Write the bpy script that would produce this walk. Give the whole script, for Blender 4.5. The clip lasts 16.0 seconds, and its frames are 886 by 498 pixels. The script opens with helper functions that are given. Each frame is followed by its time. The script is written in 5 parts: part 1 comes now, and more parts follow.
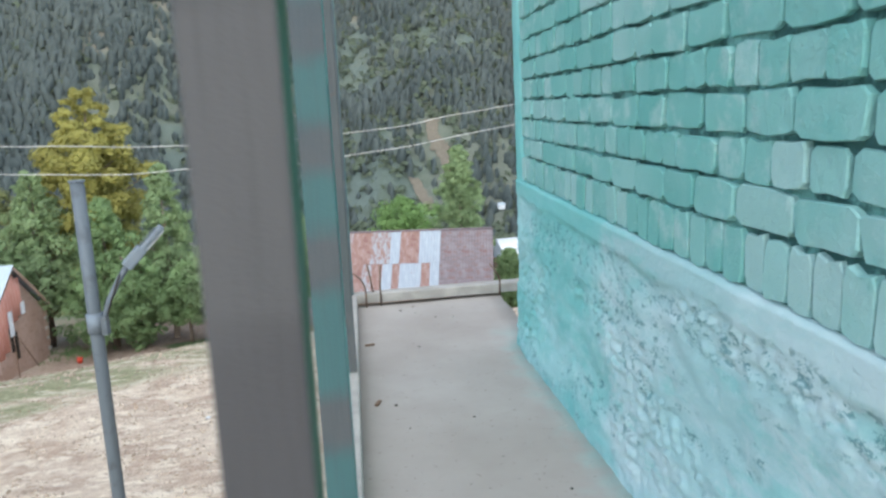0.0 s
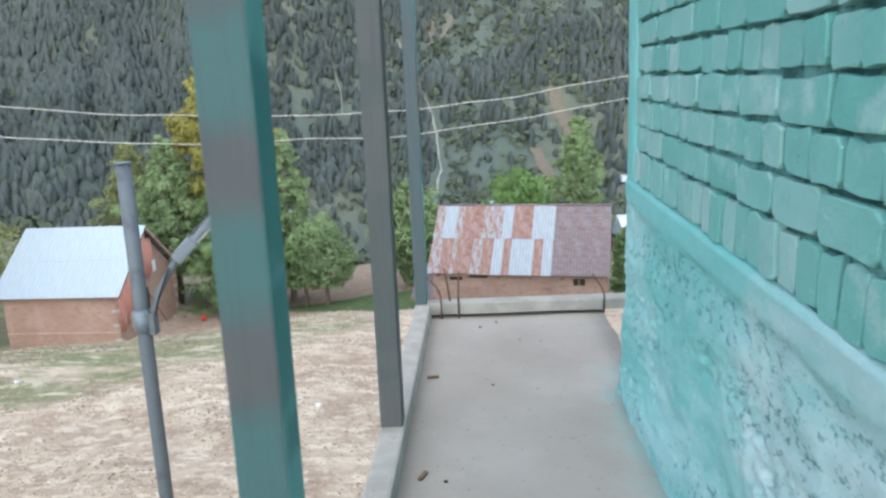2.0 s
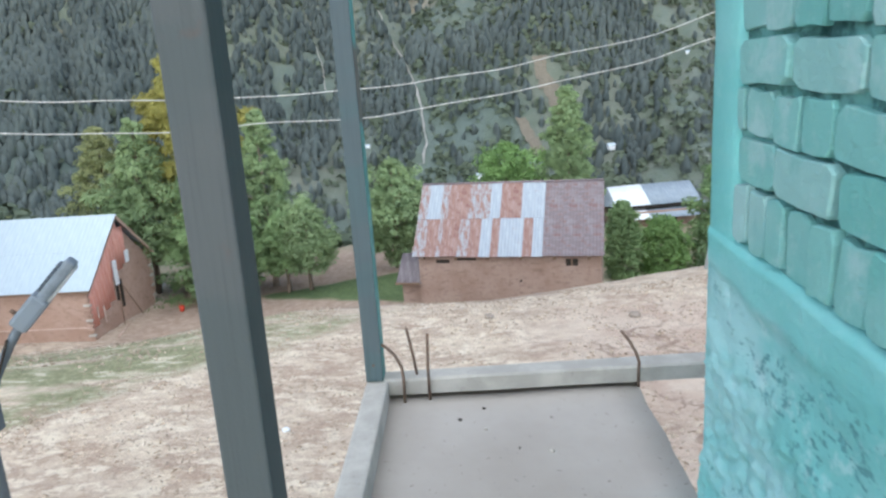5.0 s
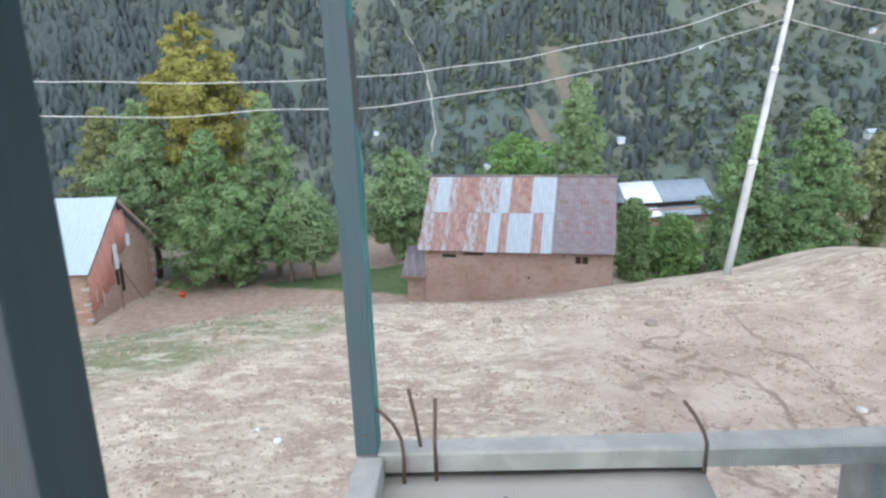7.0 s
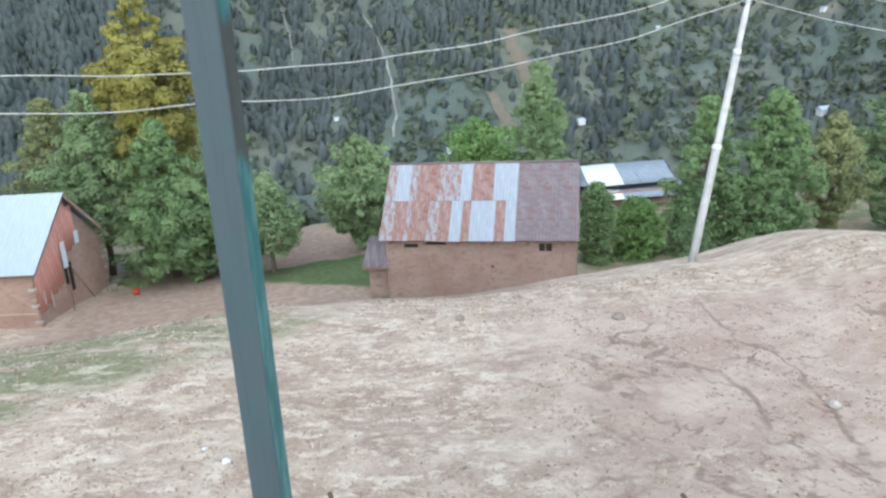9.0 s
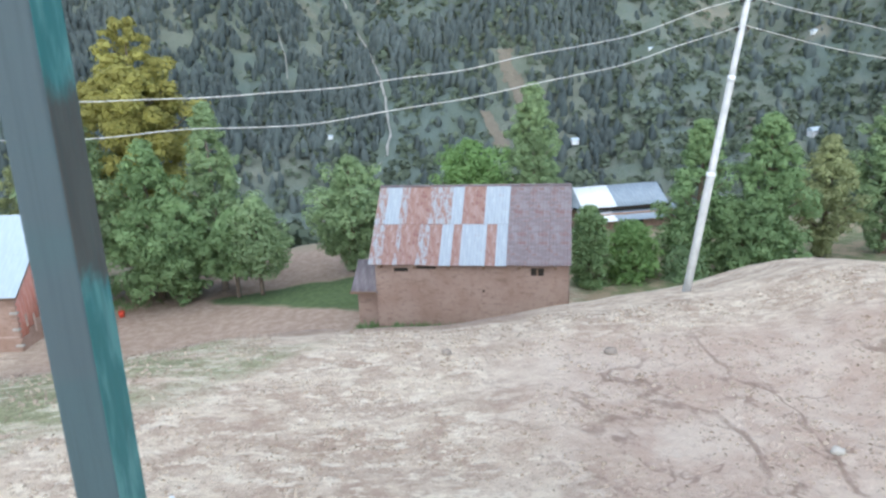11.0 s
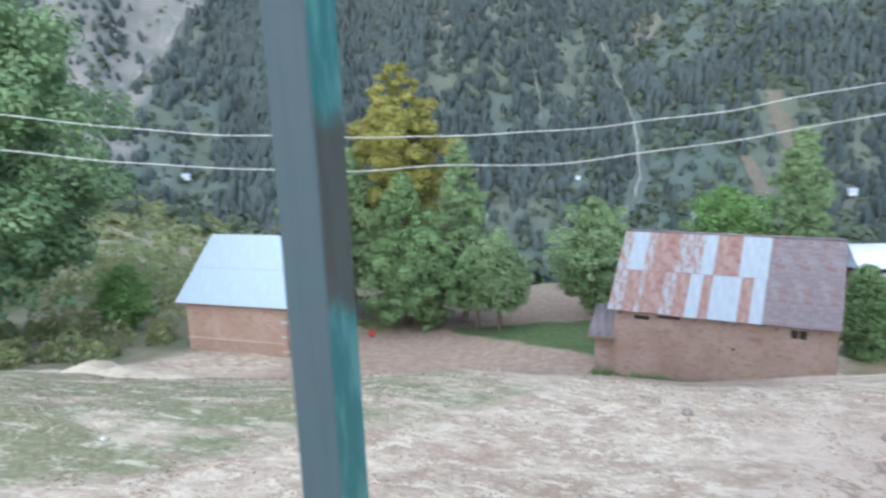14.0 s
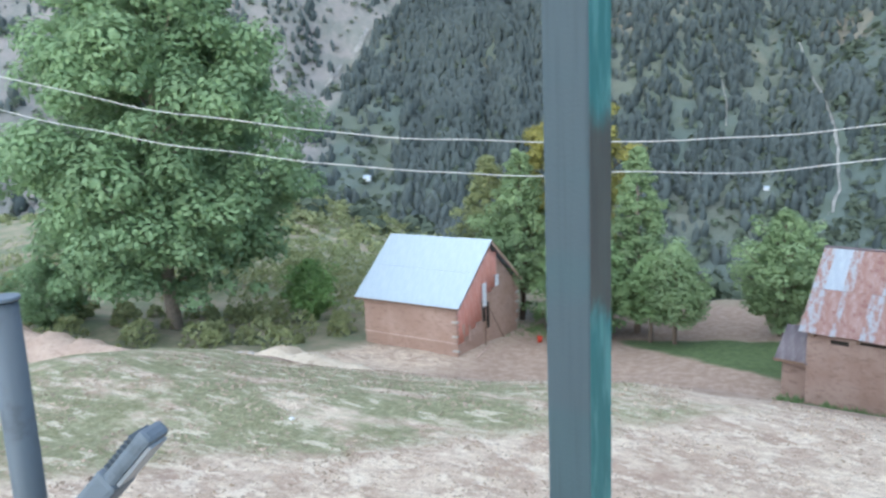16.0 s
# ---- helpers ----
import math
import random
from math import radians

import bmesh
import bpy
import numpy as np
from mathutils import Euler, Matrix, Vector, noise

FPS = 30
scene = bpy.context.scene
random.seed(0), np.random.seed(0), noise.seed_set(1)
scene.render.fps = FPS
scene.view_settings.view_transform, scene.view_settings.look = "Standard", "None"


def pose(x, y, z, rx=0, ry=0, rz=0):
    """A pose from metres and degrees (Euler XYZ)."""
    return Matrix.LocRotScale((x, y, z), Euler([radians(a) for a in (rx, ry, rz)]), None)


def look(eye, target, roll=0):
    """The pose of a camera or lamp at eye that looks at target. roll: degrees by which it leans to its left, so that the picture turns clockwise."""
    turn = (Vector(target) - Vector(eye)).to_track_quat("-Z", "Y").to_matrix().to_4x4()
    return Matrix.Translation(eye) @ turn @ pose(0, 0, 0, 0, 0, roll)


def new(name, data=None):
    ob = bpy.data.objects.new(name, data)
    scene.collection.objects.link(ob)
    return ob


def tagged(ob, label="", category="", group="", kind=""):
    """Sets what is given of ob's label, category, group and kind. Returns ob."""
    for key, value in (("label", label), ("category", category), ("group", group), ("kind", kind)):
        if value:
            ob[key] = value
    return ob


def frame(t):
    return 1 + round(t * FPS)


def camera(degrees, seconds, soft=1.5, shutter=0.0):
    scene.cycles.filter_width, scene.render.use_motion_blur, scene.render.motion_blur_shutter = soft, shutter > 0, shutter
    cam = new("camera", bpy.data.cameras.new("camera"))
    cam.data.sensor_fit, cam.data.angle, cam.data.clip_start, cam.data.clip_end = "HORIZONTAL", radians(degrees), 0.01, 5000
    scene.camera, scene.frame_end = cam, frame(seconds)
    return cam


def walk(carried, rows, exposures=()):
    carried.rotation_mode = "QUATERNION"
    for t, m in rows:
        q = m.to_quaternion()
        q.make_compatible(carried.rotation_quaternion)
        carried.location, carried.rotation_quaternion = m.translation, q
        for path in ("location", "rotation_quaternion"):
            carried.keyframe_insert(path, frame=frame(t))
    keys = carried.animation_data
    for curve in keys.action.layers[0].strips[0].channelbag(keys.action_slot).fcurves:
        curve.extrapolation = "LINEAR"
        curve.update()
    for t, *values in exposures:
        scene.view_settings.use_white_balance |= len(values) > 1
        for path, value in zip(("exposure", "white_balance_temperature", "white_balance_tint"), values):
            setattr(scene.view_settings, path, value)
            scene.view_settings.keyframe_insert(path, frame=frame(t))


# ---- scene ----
cam = camera(62.9, 16.0, soft=2.5, shutter=0.5)
PATH = [
    (0, (-0.622, 0.872, 1.291), (-0.394, 2.828, 0.943), -2.7),
    (0.5, (-0.498, 1.09, 1.267), (-0.31, 3.041, 0.869), -1.0),
    (1, (-0.495, 1.304, 1.308), (-0.3, 3.247, 0.88), -0.9),
    (1.5, (-0.436, 1.533, 1.306), (-0.396, 3.494, 0.913), -1.5),
    (2, (-0.362, 1.751, 1.334), (-0.461, 3.705, 0.916), -2.3),
    (2.5, (-0.343, 2.016, 1.316), (-0.392, 3.958, 0.842), -1.8),
    (3, (-0.389, 2.263, 1.333), (-0.331, 4.206, 0.865), -1.3),
    (3.5, (-0.373, 2.499, 1.318), (-0.317, 4.437, 0.826), -1.4),
    (4, (-0.291, 2.763, 1.332), (-0.312, 4.702, 0.842), -2.6),
    (6.5, (-0.32, 3.656, 1.377), (-0.409, 5.588, 0.867), -4.1),
    (7, (-0.347, 3.859, 1.359), (-0.435, 5.789, 0.839), -2.3),
    (7.5, (-0.399, 4.037, 1.365), (-0.418, 5.961, 0.819), -2.2),
    (8, (-0.392, 4.154, 1.358), (-0.303, 6.057, 0.748), -1.7),
    (8.5, (-0.337, 4.327, 1.383), (-0.288, 6.238, 0.795), -2.7),
    (9, (-0.266, 4.439, 1.397), (-0.258, 6.357, 0.831), -3.0),
    (9.5, (-0.232, 4.516, 1.397), (-0.188, 6.428, 0.812), -2.6),
    (12, (-0.103, 5.053, 1.56), (-0.138, 6.997, 1.094), -2.6),
    (12.5, (-0.104, 5.067, 1.577), (-0.258, 7.011, 1.133), -2.3),
    (13, (-0.147, 5.106, 1.573), (-0.376, 7.052, 1.175), -2.7),
    (13.5, (-0.196, 5.108, 1.513), (-0.628, 7.021, 1.121), -2.1),
    (14, (-0.179, 5.019, 1.463), (-0.796, 6.882, 1.079), -2.5),
    (14.5, (-0.204, 4.938, 1.489), (-1.006, 6.741, 1.164), -2.4),
    (15, (-0.255, 4.974, 1.463), (-1.088, 6.758, 1.109), -2.1),
    (15.5, (-0.287, 4.955, 1.458), (-1.222, 6.686, 1.095), -2.3),
    (16, (-0.312, 4.959, 1.462), (-1.35, 6.633, 1.111), -2.4),
]
EXPOSURES = [(0, 1.52, 6750, 4), (3.5, 1.52, 6750, 4), (6.5, 1.48, 6450, 3), (9.5, 1.5, 6450, 3), (12, 1.5, 6150, 3), (16, 1.5, 6050, 3)]
walk(cam, [(t, look(eye, target, roll)) for t, eye, target, roll in PATH], exposures=EXPOSURES)

# ---------------------------------------------------------------- light
world = bpy.data.worlds.new("world")
scene.world = world
world.use_nodes = True
wn, wl = world.node_tree.nodes, world.node_tree.links
sky = wn.new("ShaderNodeTexSky")
sky.sky_type = "NISHITA"
sky.sun_disc = False
sky.sun_elevation = radians(28)
sky.sun_rotation = radians(181)
sky.altitude = 2000
sky.dust_density = 2.5
wn["Background"].inputs["Strength"].default_value = 0.15
wl.new(sky.outputs[0], wn["Background"].inputs[0])
sun_data = bpy.data.lights.new("sun", "SUN")
sun_data.energy = 1.3
sun_data.angle = radians(125)
sun_data.color = (1.0, 0.93, 0.86)
sun = new("sun", sun_data)
sun.matrix_world = look((0, 0, 60), (0.5, 26, 0))


# ---------------------------------------------------------------- helpers
def part(name, bm, material, parent=None, label="", smooth=False):
    """One mesh object out of a bmesh, under a thing, a part or at top level."""
    me = bpy.data.meshes.new(name)
    bm.to_mesh(me)
    bm.free()
    for m in (material if isinstance(material, (list, tuple)) else [material]):
        me.materials.append(m)
    if smooth:
        for p in me.polygons:
            p.use_smooth = True
    ob = new(name, me)
    if parent is not None:
        ob.parent = parent
    if label:
        ob["label"] = label
    return ob


def empty(name, m, label="", category="", group="", kind=""):
    ob = new(name)
    ob.empty_display_size = 0.2
    ob.matrix_world = m
    return tagged(ob, label, category, group, kind)


def add_box(bm, x0, x1, y0, y1, z0, z1, bevel=0.0, m=None, mat=0):
    r = bmesh.ops.create_cube(bm, size=1.0)
    vs = r["verts"]
    bmesh.ops.scale(bm, vec=(x1 - x0, y1 - y0, z1 - z0), verts=vs)
    bmesh.ops.translate(bm, vec=((x0 + x1) / 2, (y0 + y1) / 2, (z0 + z1) / 2), verts=vs)
    if m is not None:
        bmesh.ops.transform(bm, matrix=m, verts=vs)
    fs = {f for v in vs for f in v.link_faces}
    for f in fs:
        f.material_index = mat
    if bevel > 0:
        es = list({e for v in vs for e in v.link_edges})
        bmesh.ops.bevel(bm, geom=es, offset=bevel, segments=2, affect="EDGES", profile=0.6)
    return bm


def box(*a, **k):
    return add_box(bmesh.new(), *a, **k)


def add_tube(bm, pts, radii, sides=8, mat=0):
    """A tube along points with a radius at each."""
    rings = []
    n = len(pts)
    side = None
    for i, p in enumerate(pts):
        p = Vector(p)
        d = Vector(pts[min(i + 1, n - 1)]) - Vector(pts[max(i - 1, 0)])
        d.normalize()
        if side is None:
            side = d.orthogonal().normalized()
        side = (side - d * side.dot(d)).normalized()
        up = d.cross(side)
        r = radii[i] if isinstance(radii, (list, tuple)) else radii
        rings.append([bm.verts.new(p + (side * math.cos(a) + up * math.sin(a)) * r)
                      for a in [2 * math.pi * k / sides for k in range(sides)]])
    for a, b in zip(rings, rings[1:]):
        for k in range(sides):
            f = bm.faces.new((a[k], a[(k + 1) % sides], b[(k + 1) % sides], b[k]))
            f.material_index = mat
            f.smooth = True
    for ring, flip in ((rings[0], True), (rings[-1], False)):
        f = bm.faces.new(ring[::-1] if flip else ring)
        f.material_index = mat
    return bm


def tube(*a, **k):
    return add_tube(bmesh.new(), *a, **k)


def bump_noise(p, scale):
    return noise.noise(Vector(p) * scale)


# ---------------------------------------------------------------- materials
class Mat:
    """A small builder of node materials."""

    def __init__(self, name, rough=0.9, metal=0.0):
        self.mat = bpy.data.materials.new(name)
        self.mat.use_nodes = True
        self.t = self.mat.node_tree
        self.bsdf = self.t.nodes["Principled BSDF"]
        self.bsdf.inputs["Roughness"].default_value = rough
        self.bsdf.inputs["Metallic"].default_value = metal
        self.bsdf.inputs["Specular IOR Level"].default_value = 0.3
        self.co = self.t.nodes.new("ShaderNodeTexCoord").outputs["Object"]

    def world_space(self):
        self.co = self.t.nodes.new("ShaderNodeNewGeometry").outputs["Position"]
        return self

    def link(self, a, b):
        self.t.links.new(a, b)

    def stretch(self, x, y, z):
        n = self.t.nodes.new("ShaderNodeMapping")
        n.inputs["Scale"].default_value = (x, y, z)
        self.link(self.co, n.inputs["Vector"])
        return n.outputs[0]

    def noise(self, scale, detail=4.0, rough=0.6, co=None, distort=0.0):
        n = self.t.nodes.new("ShaderNodeTexNoise")
        n.inputs["Scale"].default_value = scale
        n.inputs["Detail"].default_value = detail
        n.inputs["Roughness"].default_value = rough
        n.inputs["Distortion"].default_value = distort
        self.link(co or self.co, n.inputs["Vector"])
        return n.outputs["Fac"]

    def voronoi(self, scale, co=None, feature="F1"):
        n = self.t.nodes.new("ShaderNodeTexVoronoi")
        n.feature = feature
        n.inputs["Scale"].default_value = scale
        self.link(co or self.co, n.inputs["Vector"])
        return n.outputs["Distance"]

    def island(self):
        return self.t.nodes.new("ShaderNodeNewGeometry").outputs["Random Per Island"]

    def object_random(self):
        return self.t.nodes.new("ShaderNodeObjectInfo").outputs["Random"]

    def axis(self, which, co=None):
        n = self.t.nodes.new("ShaderNodeSeparateXYZ")
        self.link(co or self.co, n.inputs[0])
        return n.outputs[which]

    def math(self, op, a, b=0.0):
        n = self.t.nodes.new("ShaderNodeMath")
        n.operation = op
        for k, v in enumerate((a, b)):
            if isinstance(v, (int, float)):
                n.inputs[k].default_value = v
            else:
                self.link(v, n.inputs[k])
        return n.outputs[0]

    def step(self, fac, lo, hi):
        n = self.t.nodes.new("ShaderNodeMapRange")
        n.interpolation_type = "SMOOTHSTEP"
        n.inputs["From Min"].default_value = lo
        n.inputs["From Max"].default_value = hi
        self.link(fac, n.inputs["Value"])
        return n.outputs["Result"]

    def ramp(self, fac, *stops):
        n = self.t.nodes.new("ShaderNodeValToRGB")
        e = n.color_ramp.elements
        while len(e) < len(stops):
            e.new(0.5)
        for k, (p, c) in enumerate(stops):
            e[k].position = p
            e[k].color = (*c, 1)
        self.link(fac, n.inputs["Fac"])
        return n.outputs["Color"]

    def mix(self, fac, a, b, blend="MIX"):
        n = self.t.nodes.new("ShaderNodeMix")
        n.data_type = "RGBA"
        n.blend_type = blend
        for sock, v in ((n.inputs[0], fac), (n.inputs[6], a), (n.inputs[7], b)):
            if isinstance(v, (int, float)):
                sock.default_value = v
            elif isinstance(v, tuple):
                sock.default_value = (*v, 1)
            else:
                self.link(v, sock)
        return n.outputs[2]

    def color(self, c):
        if isinstance(c, tuple):
            self.bsdf.inputs["Base Color"].default_value = (*c, 1)
        else:
            self.link(c, self.bsdf.inputs["Base Color"])
        return self

    def rough(self, v):
        self.link(v, self.bsdf.inputs["Roughness"])
        return self

    def see_through(self, c, amount):
        """Lets a share of the light through, as leaves do."""
        tr = self.t.nodes.new("ShaderNodeBsdfTranslucent")
        self.link(c, tr.inputs["Color"])
        mx = self.t.nodes.new("ShaderNodeMixShader")
        mx.inputs[0].default_value = amount
        self.link(self.bsdf.outputs[0], mx.inputs[1])
        self.link(tr.outputs[0], mx.inputs[2])
        self.link(mx.outputs[0], self.t.nodes["Material Output"].inputs[0])

    def bump(self, height, strength=0.4, distance=0.01):
        n = self.t.nodes.new("ShaderNodeBump")
        n.inputs["Strength"].default_value = strength
        n.inputs["Distance"].default_value = distance
        self.link(height, n.inputs["Height"])
        self.link(n.outputs[0], self.bsdf.inputs["Normal"])
        return self


def mat_brick_paint():
    m = Mat("turquoise_paint_on_brick", 0.7).world_space()
    fine = m.noise(38, 5, 0.7)
    tone = m.ramp(m.object_random(), (0.0, (0.135, 0.38, 0.36)), (0.5, (0.195, 0.43, 0.415)), (1.0, (0.29, 0.475, 0.475)))
    c = m.mix(m.math("MULTIPLY", m.step(m.noise(2.2, 3), 0.48, 0.68), 0.55), tone, (0.35, 0.51, 0.525))
    c = m.mix(m.math("MULTIPLY", m.step(m.noise(1.1, 3), 0.50, 0.62), 0.55), c, (0.115, 0.375, 0.35))
    c = m.mix(m.math("MULTIPLY", m.step(m.noise(6, 5, 0.7), 0.54, 0.70), 0.45), c, (0.43, 0.57, 0.58))
    c = m.mix(m.math("MULTIPLY", m.step(fine, 0.58, 0.75), 0.3), c, (0.46, 0.63, 0.63))
    c = m.mix(m.math("MULTIPLY", m.step(m.noise(9, 4), 0.60, 0.72), 0.30), c, (0.07, 0.30, 0.29))
    chips = m.step(m.noise(24, 5, 0.8, None, 0.5), 0.67, 0.70)
    c = m.mix(m.math("MULTIPLY", chips, 0.7), c, (0.07, 0.15, 0.155))
    h = m.math("ADD", m.math("ADD", fine, m.noise(120, 3)), m.math("MULTIPLY", m.noise(13, 4, 0.6), 2.6))
    m.color(c).bump(m.math("SUBTRACT", h, m.math("MULTIPLY", chips, 2.0)), 0.42, 0.009)
    return m.mat


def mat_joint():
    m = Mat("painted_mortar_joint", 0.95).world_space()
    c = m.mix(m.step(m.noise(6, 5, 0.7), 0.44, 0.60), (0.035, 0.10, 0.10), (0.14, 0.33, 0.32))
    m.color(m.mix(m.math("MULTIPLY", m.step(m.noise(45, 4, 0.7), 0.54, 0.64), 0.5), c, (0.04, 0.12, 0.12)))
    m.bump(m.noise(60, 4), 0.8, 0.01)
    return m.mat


def mat_dado():
    m = Mat("turquoise_rough_plaster", 0.85).world_space()
    y, z = m.axis("Y"), m.axis("Z")
    wob = m.math("SUBTRACT", m.noise(2.4, 5, 0.65), 0.5)
    # a fresh turquoise coat towards the corner, chalky older paint towards the door
    fresh = m.step(m.math("ADD", m.math("ADD", y, m.math("MULTIPLY", z, 0.25)), m.math("MULTIPLY", wob, 1.8)), 3.25, 3.65)
    chalk = m.mix(m.step(m.noise(1.0, 5, 0.65, m.stretch(3, 1.1, 3.2)), 0.40, 0.60), (0.31, 0.50, 0.525), (0.43, 0.57, 0.605))
    coat = m.mix(m.step(m.noise(1.0, 5, 0.65, m.stretch(3, 1.3, 3.0)), 0.40, 0.62), (0.165, 0.445, 0.445), (0.30, 0.53, 0.55))
    c = m.mix(fresh, chalk, coat)
    c = m.mix(m.math("MULTIPLY", m.step(m.noise(1.0, 5, 0.7, m.stretch(5, 2.0, 6.0)), 0.52, 0.64), 0.55), c, (0.185, 0.465, 0.46))
    c = m.mix(m.math("MULTIPLY", m.step(m.noise(16, 5, 0.75), 0.55, 0.68), 0.35), c, (0.49, 0.62, 0.65))
    # pits: a row along the lip of the smooth band, and in drifting patches below
    line = m.math("SUBTRACT", z, m.math("MULTIPLY", m.math("SUBTRACT", y, 3.5), 0.045))
    line = m.math("ADD", line, m.math("MULTIPLY", wob, 0.16))
    zone = m.math("MULTIPLY", m.step(line, 0.66, 0.72), m.step(line, 0.83, 0.79))
    low = m.math("MULTIPLY", m.step(m.noise(1.0, 4, 0.65, m.stretch(2, 1.4, 3.5)), 0.50, 0.57), m.step(line, 0.80, 0.74))
    zone = m.math("MAXIMUM", m.math("MULTIPLY", zone, m.step(m.noise(1.7, 3), 0.36, 0.50)), low)
    hole = m.math("MULTIPLY", m.step(m.noise(1.0, 5, 0.8, m.stretch(36, 22, 40)), 0.54, 0.585), zone)
    c = m.mix(m.math("MULTIPLY", m.math("MULTIPLY", m.step(line, 0.77, 0.82), fresh), 0.6), c, (0.15, 0.455, 0.45))
    c = m.mix(m.math("MULTIPLY", hole, 0.75), c, (0.07, 0.21, 0.23))
    m.color(c)
    m.bump(m.math("SUBTRACT", m.math("ADD", m.noise(12, 5, 0.7), m.math("MULTIPLY", m.noise(70, 4), 0.3)), m.math("MULTIPLY", hole, 1.5)), 0.4, 0.02)
    return m.mat


def mat_floor():
    m = Mat("veranda_concrete", 0.85).world_space()
    c = m.ramp(m.noise(1.6, 5), (0.3, (0.325, 0.292, 0.262)), (0.7, (0.40, 0.368, 0.338)))
    c = m.mix(m.math("MULTIPLY", m.step(m.noise(11, 5, 0.7), 0.52, 0.7), 0.35), c, (0.34, 0.31, 0.28))
    speck = m.step(m.noise(48, 2), 0.69, 0.72)
    c = m.mix(m.math("MULTIPLY", speck, 0.6), c, (0.12, 0.10, 0.09))
    edge = m.math("ADD", m.axis("X"), m.math("MULTIPLY", m.math("SUBTRACT", m.noise(5, 4), 0.5), 0.32))
    c = m.mix(m.math("MULTIPLY", m.math("MULTIPLY", m.step(edge, 0.10, 0.30), m.step(m.axis("Y"), 5.3, 4.8)), 0.5), c, (0.25, 0.50, 0.49))
    m.color(c).bump(m.math("ADD", m.noise(24, 5, 0.7), m.math("MULTIPLY", m.noise(140, 2), 0.4)), 0.25, 0.006)
    return m.mat


def mat_concrete(name, a, b, scale=6.0):
    m = Mat(name, 0.9).world_space()
    c = m.mix(m.step(m.noise(scale, 5), 0.35, 0.65), a, b)
    c = m.mix(m.math("MULTIPLY", m.step(m.noise(scale * 5, 5, 0.75), 0.58, 0.7), 0.4), c, tuple(v * 0.55 for v in a))
    m.color(c).bump(m.noise(45, 5, 0.7), 0.35, 0.006)
    return m.mat


def mat_post(name, base, worn, amount):
    m = Mat(name, 0.6).world_space()
    band = m.noise(1.0, 3, 0.5, m.stretch(1.2, 1.2, 3.4))
    grain = m.noise(1.0, 4, 0.6, m.stretch(90, 90, 3.0))
    c = m.mix(m.step(band, amount - 0.04, amount + 0.04), base, worn)
    c = m.mix(m.math("MULTIPLY", m.step(grain, 0.45, 0.75), 0.35), c, tuple(v * 0.6 for v in base))
    c = m.mix(m.math("MULTIPLY", m.step(m.noise(6, 4), 0.66, 0.72), 0.55), c, (0.10, 0.08, 0.075))
    m.color(c).bump(m.math("ADD", grain, m.noise(160, 2)), 0.2, 0.004)
    return m.mat


def mat_banded_post():
    """Grey post with broad worn bands of turquoise."""
    m = Mat("post_banded_paint", 0.6).world_space()
    grain = m.noise(1.0, 4, 0.6, m.stretch(90, 90, 3.0))
    z = m.math("ADD", m.axis("Z"), m.math("MULTIPLY", m.math("SUBTRACT", m.noise(1.0, 4, 0.6, m.stretch(9, 9, 14)), 0.5), 0.07))
    teal = None
    for lo, hi in ((0.20, 0.40), (0.56, 0.86), (1.02, 1.17), (1.30, 1.46), (1.62, 1.78), (2.0, 2.3)):
        band = m.math("MULTIPLY", m.step(z, lo - 0.04, lo + 0.04), m.step(z, hi + 0.04, hi - 0.04))
        teal = band if teal is None else m.math("MAXIMUM", teal, band)
    c = m.mix(m.math("MULTIPLY", teal, 0.85), m.mix(m.step(m.noise(5, 4), 0.4, 0.65), (0.070, 0.086, 0.099), (0.086, 0.095, 0.104)), (0.050, 0.135, 0.142))
    c = m.mix(m.math("MULTIPLY", m.step(grain, 0.45, 0.75), 0.3), c, (0.06, 0.07, 0.075))
    c = m.mix(m.math("MULTIPLY", m.step(m.noise(7, 5, 0.7), 0.62, 0.72), 0.3), c, (0.095, 0.085, 0.08))
    m.color(c).bump(m.math("ADD", grain, m.noise(160, 2)), 0.2, 0.004)
    return m.mat


def mat_metal(name, base, dirt, rough=0.5, metal=0.5, scale=8.0):
    m = Mat(name, rough, metal)
    c = m.mix(m.step(m.noise(scale, 5, 0.65), 0.5, 0.7), base, dirt)
    m.color(c).bump(m.noise(scale * 9, 3), 0.1, 0.003)
    return m.mat


def mat_sheet(name, base, streak, rust, rust_at, along=7.0, across=1.6):
    """Corrugated sheet: base with long streaks down the slope and rust patches."""
    m = Mat(name, 0.55, 0.15)
    run = m.noise(1.0, 5, 0.65, m.stretch(along, across, 1.6))
    blot = m.noise(2.6, 5, 0.72)
    c = m.mix(m.step(run, 0.42, 0.62), base, streak)
    spots = m.math("ADD", m.math("MULTIPLY", run, 0.45), m.math("MULTIPLY", blot, 0.55))
    c = m.mix(m.step(spots, rust_at - 0.04, rust_at + 0.04), c, rust)
    c = m.mix(m.math("MULTIPLY", m.step(m.noise(24, 4), 0.55, 0.7), 0.35), c, tuple(v * 0.6 for v in rust))
    m.color(c).bump(m.noise(30, 3), 0.1, 0.004)
    return m.mat


